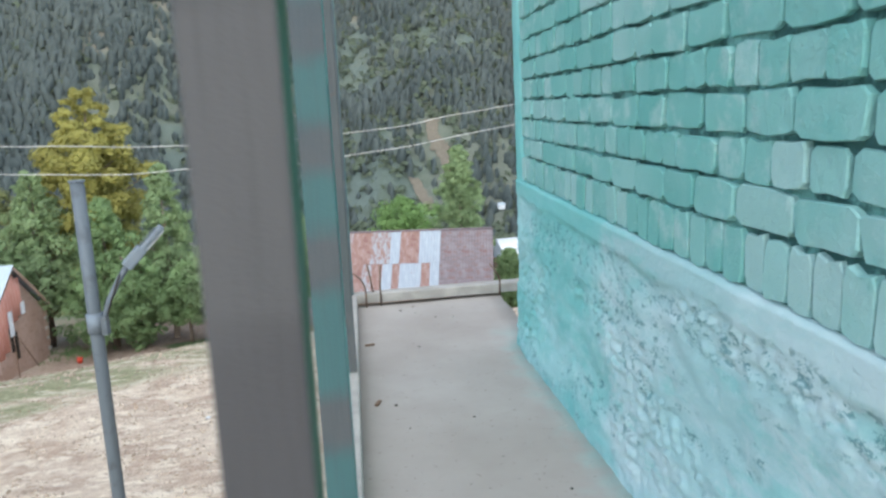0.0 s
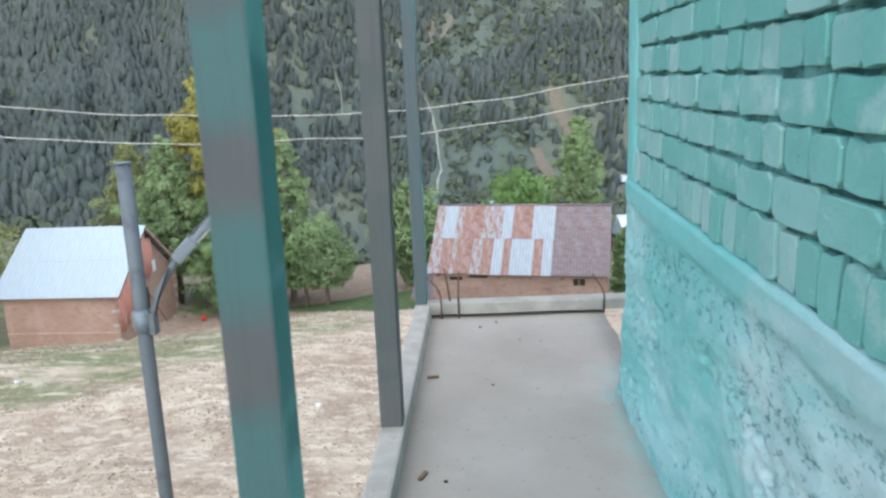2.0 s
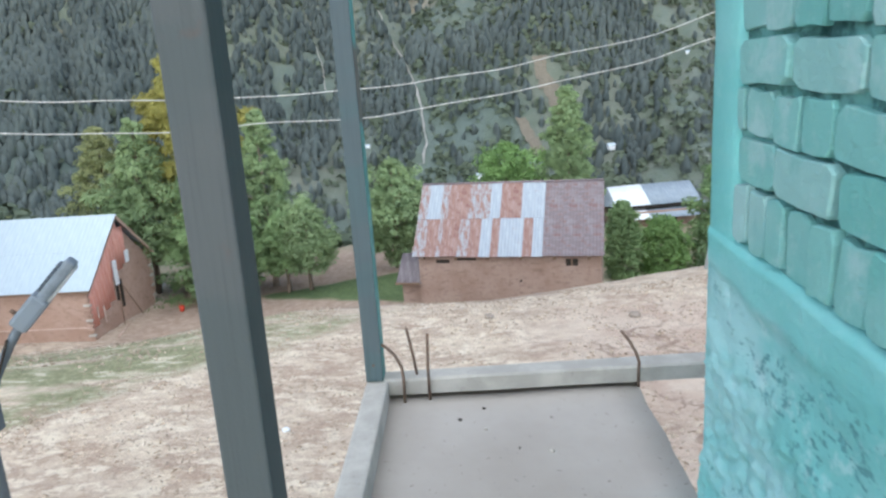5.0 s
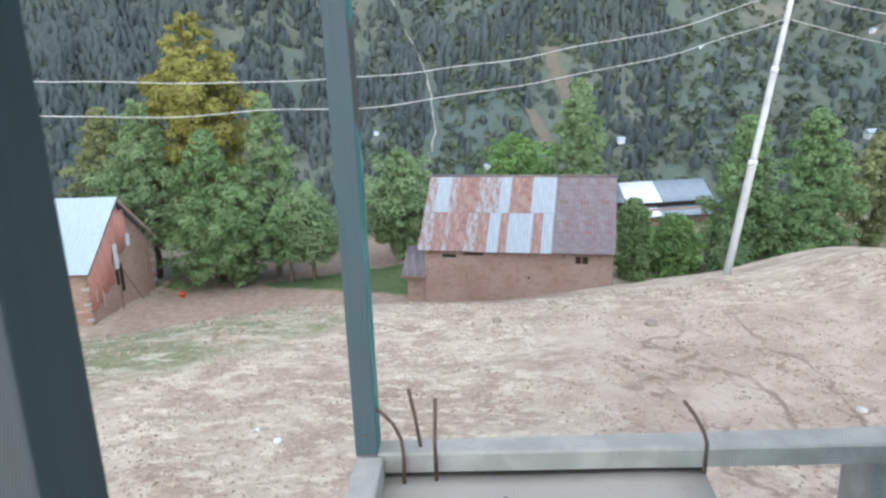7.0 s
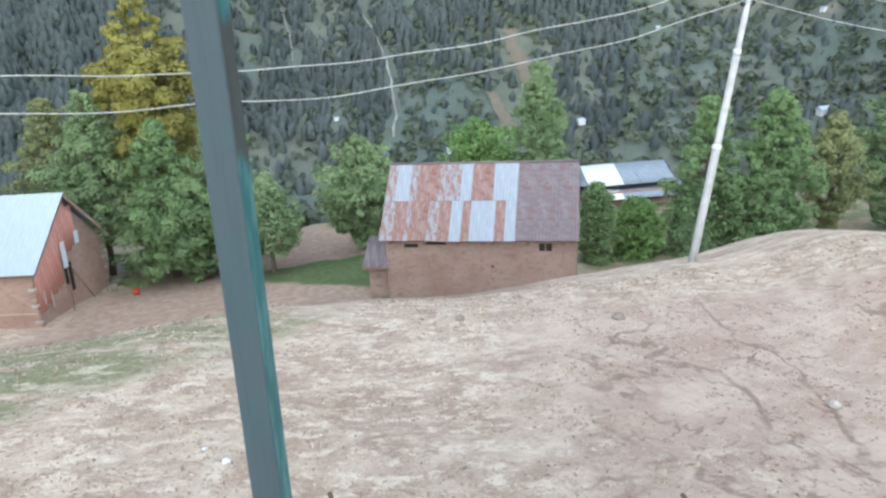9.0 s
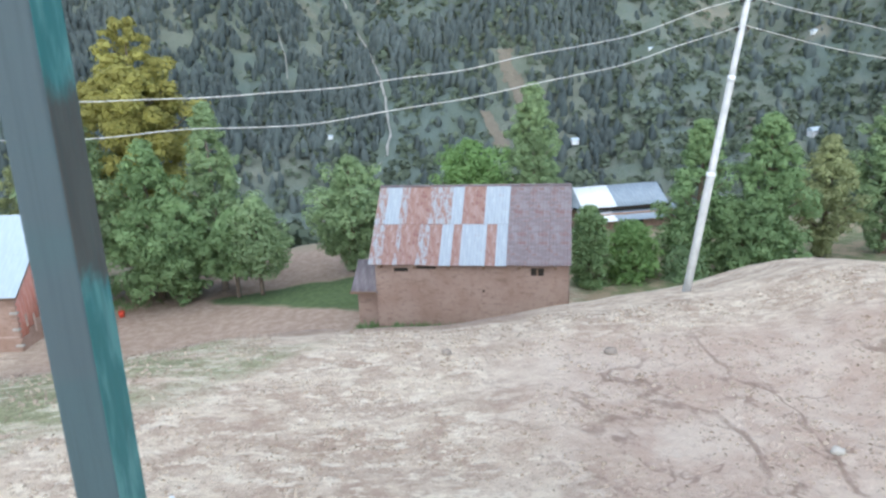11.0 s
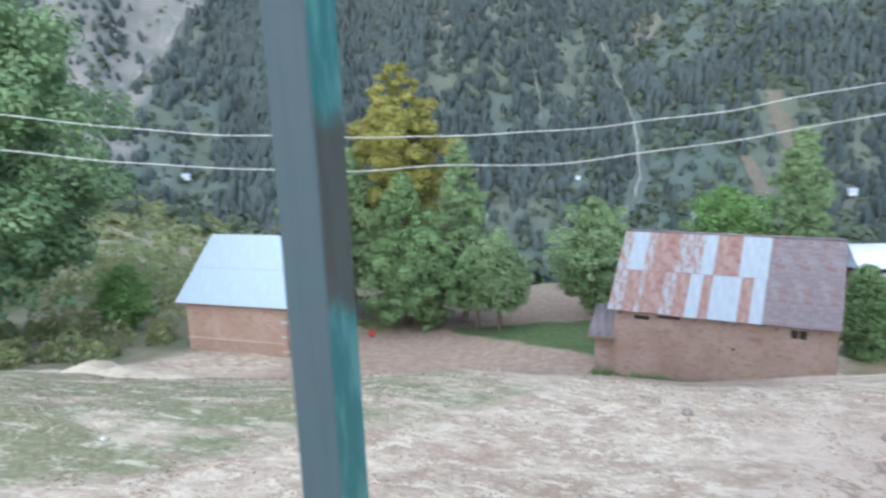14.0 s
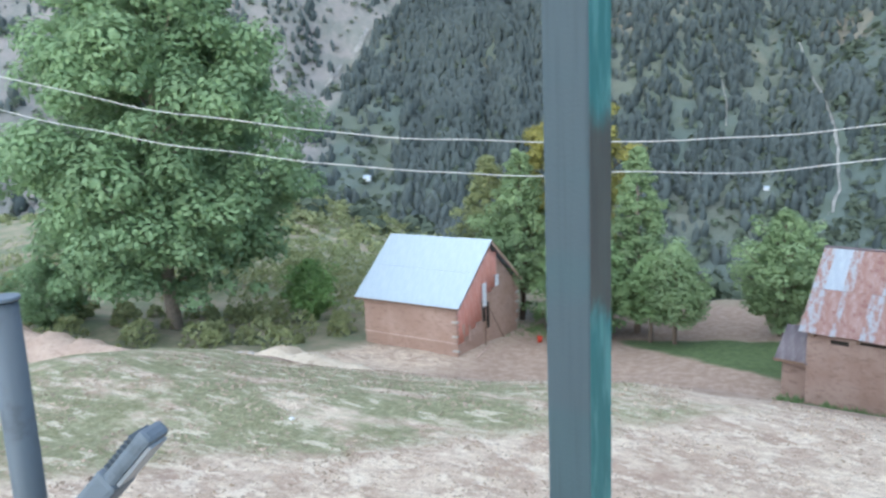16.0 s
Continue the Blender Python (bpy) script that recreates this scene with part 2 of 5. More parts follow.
def mat_mud(name, a, b, c2):
    m = Mat(name, 0.95).world_space()
    c = m.mix(m.step(m.noise(0.9, 5), 0.35, 0.65), a, b)
    c = m.mix(m.math("MULTIPLY", m.step(m.noise(5, 5, 0.7), 0.50, 0.68), 0.6), c, c2)
    c = m.mix(m.math("MULTIPLY", m.step(m.noise(1.0, 4, 0.6, m.stretch(2.5, 2.5, 9)), 0.55, 0.68), 0.5), c, tuple(v * 0.6 for v in a))
    m.color(c).bump(m.math("ADD", m.noise(7, 5), m.noise(30, 4)), 0.6, 0.05)
    return m.mat


def mat_ground():
    m = Mat("field_soil", 0.95).world_space()
    straw = m.noise(11, 5, 0.75)
    lump = m.noise(1.4, 6, 0.7)
    c = m.mix(m.step(lump, 0.36, 0.64), (0.44, 0.325, 0.25), (0.65, 0.535, 0.425))
    c = m.mix(m.math("MULTIPLY", m.step(m.noise(1.0, 6, 0.75, m.stretch(0.55, 2.6, 1.0)), 0.52, 0.63), 0.5), c, (0.37, 0.272, 0.218))
    c = m.mix(m.math("MULTIPLY", m.step(straw, 0.50, 0.66), 0.45), c, (0.74, 0.64, 0.51))
    flecks = m.step(m.noise(1.0, 5, 0.7, m.stretch(2.6, 5.0, 3.0)), 0.52, 0.59)
    c = m.mix(m.math("MULTIPLY", flecks, 0.7), c, (0.84, 0.745, 0.61))
    c = m.mix(m.math("MULTIPLY", m.step(m.noise(7, 5, 0.75), 0.56, 0.64), 0.55), c, (0.33, 0.25, 0.19))
    c = m.mix(m.math("MULTIPLY", m.step(m.noise(3.2, 6, 0.78), 0.55, 0.68), 0.6), c, (0.31, 0.23, 0.175))
    c = m.mix(m.math("MULTIPLY", m.step(m.noise(2.1, 6, 0.72, m.stretch(1.0, 1.7, 1.0)), 0.50, 0.62), 0.6), c, (0.78, 0.675, 0.535))
    x, y = m.axis("X"), m.axis("Y")
    wob = m.math("SUBTRACT", m.noise(0.45, 5), 0.5)
    # rain rills in the bare soil near the pole
    near = m.math("MULTIPLY", m.step(m.math("ADD", x, m.math("MULTIPLY", wob, 3.0)), 0.0, 2.4), m.step(y, 17.2, 15.2))
    bare = m.mix(m.step(m.noise(1.1, 5, 0.65), 0.40, 0.62), (0.52, 0.385, 0.31), (0.66, 0.54, 0.445))
    c = m.mix(m.math("MULTIPLY", near, m.math("MULTIPLY", m.step(m.noise(0.55, 5, 0.6), 0.34, 0.46), 0.92)), c, bare)
    for size, width, twist, keep in ((0.30, 0.026, 0.8, 0.40), (0.62, 0.020, 0.5, 0.46), (1.5, 0.016, 0.3, 0.50)):
        rill = m.math("ABSOLUTE", m.math("SUBTRACT", m.noise(size, 4, 0.6, None, twist), 0.5))
        line = m.math("MULTIPLY", m.step(rill, width, width * 0.2), m.step(m.noise(size * 3.1, 5, 0.7), keep, keep + 0.14))
        c = m.mix(m.math("MULTIPLY", near, m.math("MULTIPLY", line, 0.75)), c, (0.27, 0.185, 0.145))
    # grass on the west of the field
    g = m.math("SUBTRACT", m.math("SUBTRACT", y, m.math("MULTIPLY", x, 0.885)), 18.2)
    g = m.math("ADD", g, m.math("MULTIPLY", wob, 3.5))
    patches = m.step(m.noise(0.62, 6, 0.68, m.stretch(0.6, 1.5, 1)), 0.36, 0.50)
    far_edge = m.step(m.math("ADD", m.math("ADD", y, m.math("MULTIPLY", x, 0.12)), m.math("MULTIPLY", wob, 5.0)), 17.4, 15.8)
    left = m.math("MULTIPLY", m.step(g, -0.4, 0.8), m.math("MULTIPLY", far_edge, patches))
    grass = m.mix(m.step(m.noise(7, 5, 0.75), 0.4, 0.65), (0.19, 0.21, 0.105), (0.33, 0.345, 0.205))
    c = m.mix(m.math("MULTIPLY", left, 0.88), c, grass)
    strands = m.step(m.noise(1.0, 6, 0.75, m.stretch(1.3, 3.6, 2.0)), 0.54, 0.61)
    c = m.mix(m.math("MULTIPLY", m.math("MULTIPLY", left, strands), 0.75), c, (0.74, 0.67, 0.53))
    # bare brown field below the brow
    lower = m.step(m.math("ADD", y, m.math("MULTIPLY", wob, 1.6)), 17.2, 18.0)
    brown = m.mix(m.step(m.noise(3.0, 6, 0.75), 0.38, 0.65), (0.34, 0.25, 0.195), (0.47, 0.365, 0.295))
    part_x = m.math("MULTIPLY", m.step(m.math("ADD", x, m.math("MULTIPLY", wob, 1.5)), 2.6, 1.0), m.step(x, -17.0, -14.0))
    c = m.mix(m.math("MULTIPLY", lower, part_x), c, brown)
    # turf beside the barn
    edge = m.math("ADD", m.math("ADD", y, m.math("MULTIPLY", x, 0.70)), m.math("MULTIPLY", wob, 1.2))
    turf = m.math("MULTIPLY", m.step(edge, 28.9, 29.5), m.step(m.math("ADD", y, m.math("MULTIPLY", wob, 0.8)), 37.6, 37.0))
    turf = m.math("MULTIPLY", turf, m.math("MULTIPLY", m.step(x, -1.5, -2.2), m.step(x, -11.0, -10.0)))
    strip = m.math("MULTIPLY", m.step(m.math("ADD", m.math("ADD", y, m.math("MULTIPLY", x, 0.203)), m.math("MULTIPLY", wob, 0.8)), 27.6, 28.2), m.step(x, -2.6, -2.0))
    strip = m.math("MULTIPLY", strip, m.math("MULTIPLY", m.step(y, 31.0, 30.0), m.step(x, 4.9, 4.2)))
    turf = m.math("MAXIMUM", turf, m.math("MULTIPLY", strip, 0.8))
    c = m.mix(m.math("MULTIPLY", turf, 0.92), c, m.mix(m.step(m.noise(4, 5), 0.4, 0.6), (0.06, 0.115, 0.04), (0.10, 0.165, 0.06)))
    # grassy verge under the trees to the east
    verge = m.math("MULTIPLY", m.step(m.math("ADD", x, m.math("MULTIPLY", wob, 2.0)), 4.6, 6.0), m.step(m.math("ADD", m.math("SUBTRACT", y, m.math("MULTIPLY", x, 0.30)), m.math("MULTIPLY", wob, 1.6)), 19.8, 21.0))
    sward = m.mix(m.step(m.noise(0.8, 6, 0.7), 0.42, 0.60), (0.13, 0.17, 0.075), (0.33, 0.265, 0.18))
    c = m.mix(m.math("MULTIPLY", verge, 0.95), c, sward)
    # rough pasture beyond
    far = m.step(m.math("ADD", m.math("ADD", y, m.math("MULTIPLY", m.step(x, -14, -26), 26.0)), m.math("MULTIPLY", wob, 9.0)), 44, 50)
    wild = m.mix(m.step(m.noise(0.25, 6, 0.7), 0.40, 0.6), (0.33, 0.29, 0.21), (0.20, 0.225, 0.14))
    c = m.mix(far, c, wild)
    m.color(c)
    m.bump(m.math("ADD", m.noise(5, 6, 0.75), m.math("MULTIPLY", straw, 0.6)), 1.0, 0.11)
    return m.mat


def mat_mountain():
    m = Mat("hazed_mountain_slope", 1.0).world_space()
    # slope greens raised and greyed, so the colour carries the distant haze
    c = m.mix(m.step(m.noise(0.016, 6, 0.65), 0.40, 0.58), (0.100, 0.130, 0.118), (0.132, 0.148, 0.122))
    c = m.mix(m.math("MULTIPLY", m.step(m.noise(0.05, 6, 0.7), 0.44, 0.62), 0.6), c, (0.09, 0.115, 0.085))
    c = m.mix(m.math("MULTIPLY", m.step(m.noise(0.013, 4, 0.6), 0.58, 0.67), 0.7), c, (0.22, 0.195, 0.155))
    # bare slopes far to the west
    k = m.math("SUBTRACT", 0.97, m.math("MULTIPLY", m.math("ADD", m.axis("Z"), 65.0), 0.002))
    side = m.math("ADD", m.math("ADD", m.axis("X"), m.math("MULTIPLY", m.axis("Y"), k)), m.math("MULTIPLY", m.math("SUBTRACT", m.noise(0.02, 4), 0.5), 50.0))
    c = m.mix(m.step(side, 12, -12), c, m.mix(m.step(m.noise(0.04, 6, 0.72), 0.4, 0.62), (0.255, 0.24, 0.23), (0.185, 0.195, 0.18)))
    m.color(c).bump(m.noise(0.2, 6, 0.7), 0.5, 3.0)
    return m.mat


def mat_leaf(name, dark, light, thin=0.4):
    """Leaves: a tone of their own each, drifting over the crown, that let some light through."""
    m = Mat(name, 0.7)
    c = m.mix(m.island(), dark, light)
    c = m.mix(m.math("MULTIPLY", m.step(m.noise(0.5, 3), 0.40, 0.62), 0.6), c, tuple(v * 1.45 for v in light))
    m.color(c)
    if thin:
        m.see_through(c, thin)
    return m.mat


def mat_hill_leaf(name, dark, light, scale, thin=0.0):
    """Far trees: tone by tree and by stand, with painted fold shading, at two scales."""
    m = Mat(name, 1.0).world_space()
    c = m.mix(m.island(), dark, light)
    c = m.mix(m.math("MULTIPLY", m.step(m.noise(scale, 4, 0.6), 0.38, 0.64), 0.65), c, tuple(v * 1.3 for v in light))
    # finer dark patches: shading of the slope's folds, put into the colour
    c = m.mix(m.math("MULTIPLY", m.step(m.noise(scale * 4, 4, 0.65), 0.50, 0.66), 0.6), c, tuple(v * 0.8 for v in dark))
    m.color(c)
    if thin:
        m.see_through(c, thin)
    return m.mat


def mat_plain(name, c, rough=0.7, metal=0.0, vary=0.25, scale=12.0):
    m = Mat(name, rough, metal)
    m.color(m.mix(m.math("MULTIPLY", m.step(m.noise(scale, 4), 0.4, 0.7), vary * 2), c, tuple(v * 0.55 for v in c)))
    m.bump(m.noise(scale * 4, 4), 0.15, 0.004)
    return m.mat


BRICK = mat_brick_paint()
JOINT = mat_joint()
DADO = mat_dado()
FLOOR = mat_floor()
KERB = mat_concrete("kerb_concrete", (0.34, 0.325, 0.30), (0.44, 0.42, 0.39))
ROUGH_CONCRETE = mat_concrete("rough_concrete", (0.30, 0.29, 0.27), (0.40, 0.39, 0.37), 3.0)
POST_GREY = mat_post("post_grey_paint", (0.064, 0.071, 0.077), (0.042, 0.115, 0.12), 0.55)
POST_DARK = mat_post("post_dark_grey", (0.066, 0.065, 0.071), (0.083, 0.082, 0.088), 0.5)
POST_PLAIN = mat_post("post_plain_grey", (0.088, 0.098, 0.104), (0.075, 0.09, 0.096), 0.5)
POST_BANDED = mat_banded_post()
POST_BLUE = mat_post("post_slate_paint", (0.078, 0.106, 0.121), (0.072, 0.110, 0.124), 0.52)
POST_TEAL = mat_post("post_turquoise_edge", (0.055, 0.20, 0.20), (0.13, 0.33, 0.32), 0.55)
def mat_corner_edge():
    """Turquoise side of the corner post, with a rusty brown stretch."""
    m = Mat("post_rusty_turquoise", 0.6).world_space()
    grain = m.noise(1.0, 4, 0.6, m.stretch(60, 60, 5))
    c = m.mix(m.step(m.noise(1.0, 4, 0.6, m.stretch(20, 20, 6)), 0.42, 0.62), (0.062, 0.215, 0.215), (0.145, 0.345, 0.335))
    z = m.math("ADD", m.axis("Z"), m.math("MULTIPLY", m.math("SUBTRACT", m.noise(12, 4), 0.5), 0.16))
    patch = m.math("MULTIPLY", m.step(z, 1.13, 1.18), m.step(z, 1.50, 1.42))
    c = m.mix(m.math("MULTIPLY", patch, 0.85), c, (0.115, 0.085, 0.075))
    c = m.mix(m.math("MULTIPLY", m.step(grain, 0.5, 0.75), 0.3), c, (0.04, 0.10, 0.10))
    m.color(c).bump(grain, 0.3, 0.004)
    return m.mat


POST_CORNER = mat_corner_edge()
POST_GREEN = mat_post("post_green_edge", (0.042, 0.115, 0.068), (0.055, 0.15, 0.105), 0.55)
STEEL = mat_metal("lamp_pole_paint", (0.115, 0.14, 0.165), (0.085, 0.10, 0.115), 0.55, 0.1)
LAMP_GREY = mat_metal("lamp_housing", (0.16, 0.195, 0.235), (0.11, 0.135, 0.16), 0.5, 0.1)
LAMP_GLASS = mat_plain("lamp_lens", (0.36, 0.39, 0.42), 0.3)
RUST = mat_metal("rusty_rebar", (0.16, 0.11, 0.085), (0.09, 0.07, 0.06), 0.85, 0.3, 30)
GALV = mat_sheet("galvanised_sheet", (0.275, 0.315, 0.36), (0.32, 0.36, 0.40), (0.25, 0.17, 0.155), 0.60)
RUSTY = mat_sheet("rusted_sheet", (0.225, 0.13, 0.11), (0.30, 0.225, 0.21), (0.185, 0.095, 0.08), 0.53)
MIXED = mat_sheet("half_rusted_sheet", (0.27, 0.285, 0.31), (0.27, 0.205, 0.19), (0.225, 0.13, 0.11), 0.50)
PURPLE = mat_sheet("weathered_brown_sheet", (0.150, 0.122, 0.130), (0.205, 0.185, 0.20), (0.16, 0.10, 0.098), 0.54, 1.3, 6.5)
DARKSHEET = mat_sheet("dark_sheet", (0.13, 0.11, 0.12), (0.20, 0.18, 0.19), (0.40, 0.42, 0.45), 0.62)
BLUESHEET = mat_sheet("pale_blue_sheet", (0.375, 0.45, 0.515), (0.41, 0.485, 0.545), (0.31, 0.375, 0.43), 0.75)
WHITESHEET = mat_sheet("bright_sheet", (0.75, 0.78, 0.80), (0.70, 0.74, 0.77), (0.55, 0.60, 0.64), 0.8)
SLATE_SHEET = mat_sheet("slate_blue_sheet", (0.24, 0.29, 0.34), (0.30, 0.35, 0.40), (0.20, 0.24, 0.28), 0.7)
REDCLAD = mat_sheet("red_brown_cladding", (0.68, 0.30, 0.235), (0.74, 0.41, 0.34), (0.52, 0.20, 0.15), 0.6)
MUD = mat_mud("mud_plaster", (0.275, 0.185, 0.145), (0.34, 0.245, 0.20), (0.21, 0.135, 0.105))
MUD2 = mat_mud("mud_brick_wall", (0.37, 0.245, 0.19), (0.43, 0.30, 0.24), (0.28, 0.18, 0.135))
LEDGE = mat_mud("pale_mud_ledge", (0.52, 0.38, 0.31), (0.60, 0.46, 0.385), (0.42, 0.30, 0.24))
STRAW_HEAP = mat_mud("straw_covered_soil", (0.46, 0.38, 0.29), (0.58, 0.50, 0.39), (0.33, 0.26, 0.19))
STONE = mat_mud("rubble_stone", (0.40, 0.37, 0.33), (0.50, 0.46, 0.41), (0.28, 0.25, 0.22))
DARKSTONE = mat_plain("dark_stone", (0.27, 0.225, 0.19), 0.95)
DARK = mat_plain("dark_hole", (0.03, 0.025, 0.02), 0.95)
WOOD = mat_plain("weathered_timber", (0.20, 0.13, 0.09), 0.85)
GROUND = mat_ground()
MOUNTAIN = mat_mountain()
BARK = mat_plain("bark", (0.17, 0.13, 0.10), 0.95, 0, 0.3, 5)
PALEBARK = mat_plain("pale_bark", (0.33, 0.27, 0.22), 0.95, 0, 0.3, 5)
LEAF_GREEN = mat_leaf("leaf_green", (0.140, 0.219, 0.094), (0.203, 0.293, 0.138))
LEAF_DARK = mat_leaf("leaf_dark_green", (0.174, 0.264, 0.137), (0.248, 0.348, 0.190))
LEAF_BRIGHT = mat_leaf("leaf_bright_green", (0.135, 0.234, 0.077), (0.198, 0.315, 0.117))
LEAF_GREY = mat_leaf("leaf_grey_green", (0.175, 0.253, 0.122), (0.250, 0.332, 0.175))
LEAF_YELLOW = mat_leaf("leaf_yellow_green", (0.247, 0.237, 0.071), (0.351, 0.332, 0.104))
LEAF_OLIVE = mat_leaf("leaf_olive", (0.211, 0.236, 0.113), (0.288, 0.315, 0.158))
# pale blue-green: the haze of distance is mixed into the needle colour
CONIFER = mat_hill_leaf("hazed_conifer_needles", (0.104, 0.134, 0.136), (0.140, 0.170, 0.165), 0.012, 0.5)
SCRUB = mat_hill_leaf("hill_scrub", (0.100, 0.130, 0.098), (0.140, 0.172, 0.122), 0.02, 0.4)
WIRE = mat_plain("aluminium_wire", (0.52, 0.52, 0.50), 0.5, 0.2)
POLE = mat_concrete("pole_grey_paint", (0.42, 0.42, 0.42), (0.52, 0.52, 0.52), 4)
WHITEWALL = mat_plain("limewash", (0.68, 0.70, 0.72), 0.9)


# ---------------------------------------------------------------- ground and mountain
def smooth01(v):
    v = min(1.0, max(0.0, v))
    return v * v * (3 - 2 * v)


def ground_z(x, y):
    """Height of the land: a terrace before the veranda, a brow, the house terrace, then the valley."""
    z = -3.05 - 0.022 * max(0.0, y - 9)
    left = smooth01((-x - 2) / 10)
    brow = 15.8 + 0.32 * max(0.0, min(x, 6)) - 3.2 * left
    run = 13.0 + 4.5 * left
    drop = 4.35 + 0.9 * left
    z -= drop * smooth01((y - brow) / run)
    z -= 0.035 * max(0.0, y - 30) + 0.215 * max(0.0, y - 48)
    z += (0.45 * smooth01((x - 5.2) / 2.6) - 0.42 * smooth01((x - 8) / 4)) * smooth01((27 - y) / 7)
    z -= 1.9 * smooth01((-x - 14) / 9) * smooth01((27 - y) / 5)
    z += 10.5 * math.exp(-(((x + 74) / 30) ** 2 + ((y - 80) / 26) ** 2))
    z += 0.10 * bump_noise((x, y, 0), 0.35) + 0.05 * bump_noise((x, y, 3), 1.1)
    return z


def mountain_z(x, y):
    r = math.hypot(x, y)
    foot = 285 + 25 * bump_noise((x, y, 7), 0.006)
    z = ground_z(0, 280)
    up = max(0.0, r - foot)
    z += 0.66 * up
    z += 42 * bump_noise((x, 0, 0), 0.009) * smooth01(up / 150)
    z += 7 * (1 - 2 * abs(bump_noise((math.atan2(x, y) * 26, r * 0.004, 4), 1.0))) * smooth01(up / 60)
    z += 16 * bump_noise((x, y, 1), 0.02) * smooth01(up / 60) + 5 * bump_noise((x, y, 2), 0.07) * smooth01(up / 40)
    return z


def land_z(x, y):
    if y < 240:
        return ground_z(x, y)
    a, b = ground_z(x, min(y, 280)), mountain_z(x, y)
    return a + (b - a) * smooth01((y - 240) / 60)


def grid_mesh(xs, ys, fz):
    bm = bmesh.new()
    rows = [[bm.verts.new((x, y, fz(x, y))) for x in xs] for y in ys]
    for a, b in zip(rows, rows[1:]):
        for k in range(len(xs) - 1):
            f = bm.faces.new((a[k], a[k + 1], b[k + 1], b[k]))
            f.smooth = True
    return bm


def spread(lo, hi, dense_lo, dense_hi, fine, grow=1.16):
    out = [dense_lo + fine * k for k in range(int((dense_hi - dense_lo) / fine) + 1)]
    s, v = fine, out[-1]
    while v < hi:
        s *= grow
        v += s
        out.append(min(v, hi))
    s, v, low = fine, out[0], []
    while v > lo:
        s *= grow
        v -= s
        low.append(max(v, lo))
    return low[::-1] + out


ground = part("ground", grid_mesh(spread(-1200, 1200, -26, 16, 0.42), spread(-300, 262, 4.5, 44, 0.42), ground_z), GROUND)
tagged(ground, "pale stubble field with bare soil and grass patches", "ground", kind="structure")


def mountain_mesh():
    """The far side of the valley, laid out in rings round the veranda."""
    bm = bmesh.new()
    rings = []
    for i in range(70):
        r = 262 + 10.5 * i
        rings.append([])
        for k in range(150):
            a = radians(-88 + 160 * k / 149)
            x, y = r * math.sin(a), r * math.cos(a)
            z = mountain_z(x, y)
            if i < 3:
                z = min(z, ground_z(x, min(y, 280))) - 3 * (2 - i)
            rings[-1].append(bm.verts.new((x, y, z)))
    for a, b in zip(rings, rings[1:]):
        for k in range(149):
            f = bm.faces.new((a[k], a[k + 1], b[k + 1], b[k]))
            f.smooth = True
    return bm


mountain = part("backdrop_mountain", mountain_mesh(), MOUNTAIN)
tagged(mountain, "steep forested mountainside across the valley", "mountain", kind="structure")


def cone_tree(verts, faces, x, y, z, h, w, rng):
    """A far conifer: a ragged skirt and a shoulder of boughs round a leaning stem, closed to a point."""
    i = len(verts)
    lx, ly = w * rng.uniform(-0.3, 0.3), w * rng.uniform(-0.3, 0.3)
    turn = rng.random() * 6.28
    for u, rr in ((0.0, 0.8), (0.30, 1.0), (0.68, 0.66)):
        for k in range(4):
            a = turn + u * 5 + k * 1.5708
            q = w * rr * (0.6 + 0.7 * rng.random())
            verts.append((x + lx * u + q * math.cos(a), y + ly * u + q * math.sin(a), z + h * (u - 0.06 + 0.16 * rng.random())))
    verts.append((x + lx, y + ly, z + h))
    for k in range(4):
        n = (k + 1) % 4
        for r in (0, 4):
            faces.append((i + r + k, i + r + n, i + r + 4 + n, i + r + 4 + k))
        faces.append((i + 8 + k, i + 8 + n, i + 12))


STREAM = ((-0.100, 0.075), (-0.084, 0.030), (-0.056, -0.031), (-0.053, -0.065), (-0.050, -0.098), (-0.056, -0.125), (-0.068, -0.146))
LOWER_STREAM = ((-0.130, -0.198), (-0.145, -0.212), (-0.168, -0.232))
RUNNEL = ((-0.195, 0.065), (-0.186, 0.030), (-0.178, -0.026))
SCREE = ((-0.735, 0.150), (-0.760, 0.119), (-0.816, 0.077), (-0.885, 0.030), (-0.915, -0.017))


SLIP = ((0.104, 0.004), (0.114, -0.030), (0.131, -0.064))
SCAR = ((0.078, -0.076), (0.090, -0.100), (0.104, -0.125))
HUTS = ((0.020, -0.150, 1.5), (0.198, -0.121, 1.6), (0.300, -0.006, 1.3), (-0.26, -0.150, 1.2), (-0.130, -0.100, 1.0), (0.525, -0.131, 2.4), (-0.75, -0.098, 1.6), (0.515, 0.004, 1.5))


def on_gully(x, y):
    """Whether a place on the far slope lies in a stream bed, on a landslip or beside a hut."""
    side, lift = x / y, (mountain_z(x, y) - 1.5) / y
    for s0, l0, s in HUTS:
        if abs(side - s0) < 0.010 and -0.022 < lift - l0 < 0.006:
            return True
    for line, w in ((STREAM, 2.6), (RUNNEL, 1.4), (SLIP, 5.5), (SCAR, 5.5), (SCREE, 4.0)):
        for (s0, l0), (s1, l1) in zip(line, line[1:]):
            if l1 - 0.02 <= lift <= l0 and abs(side - (s0 + (s1 - s0) * (lift - l0) / (l1 - l0))) * y < w:
                return True
    return False


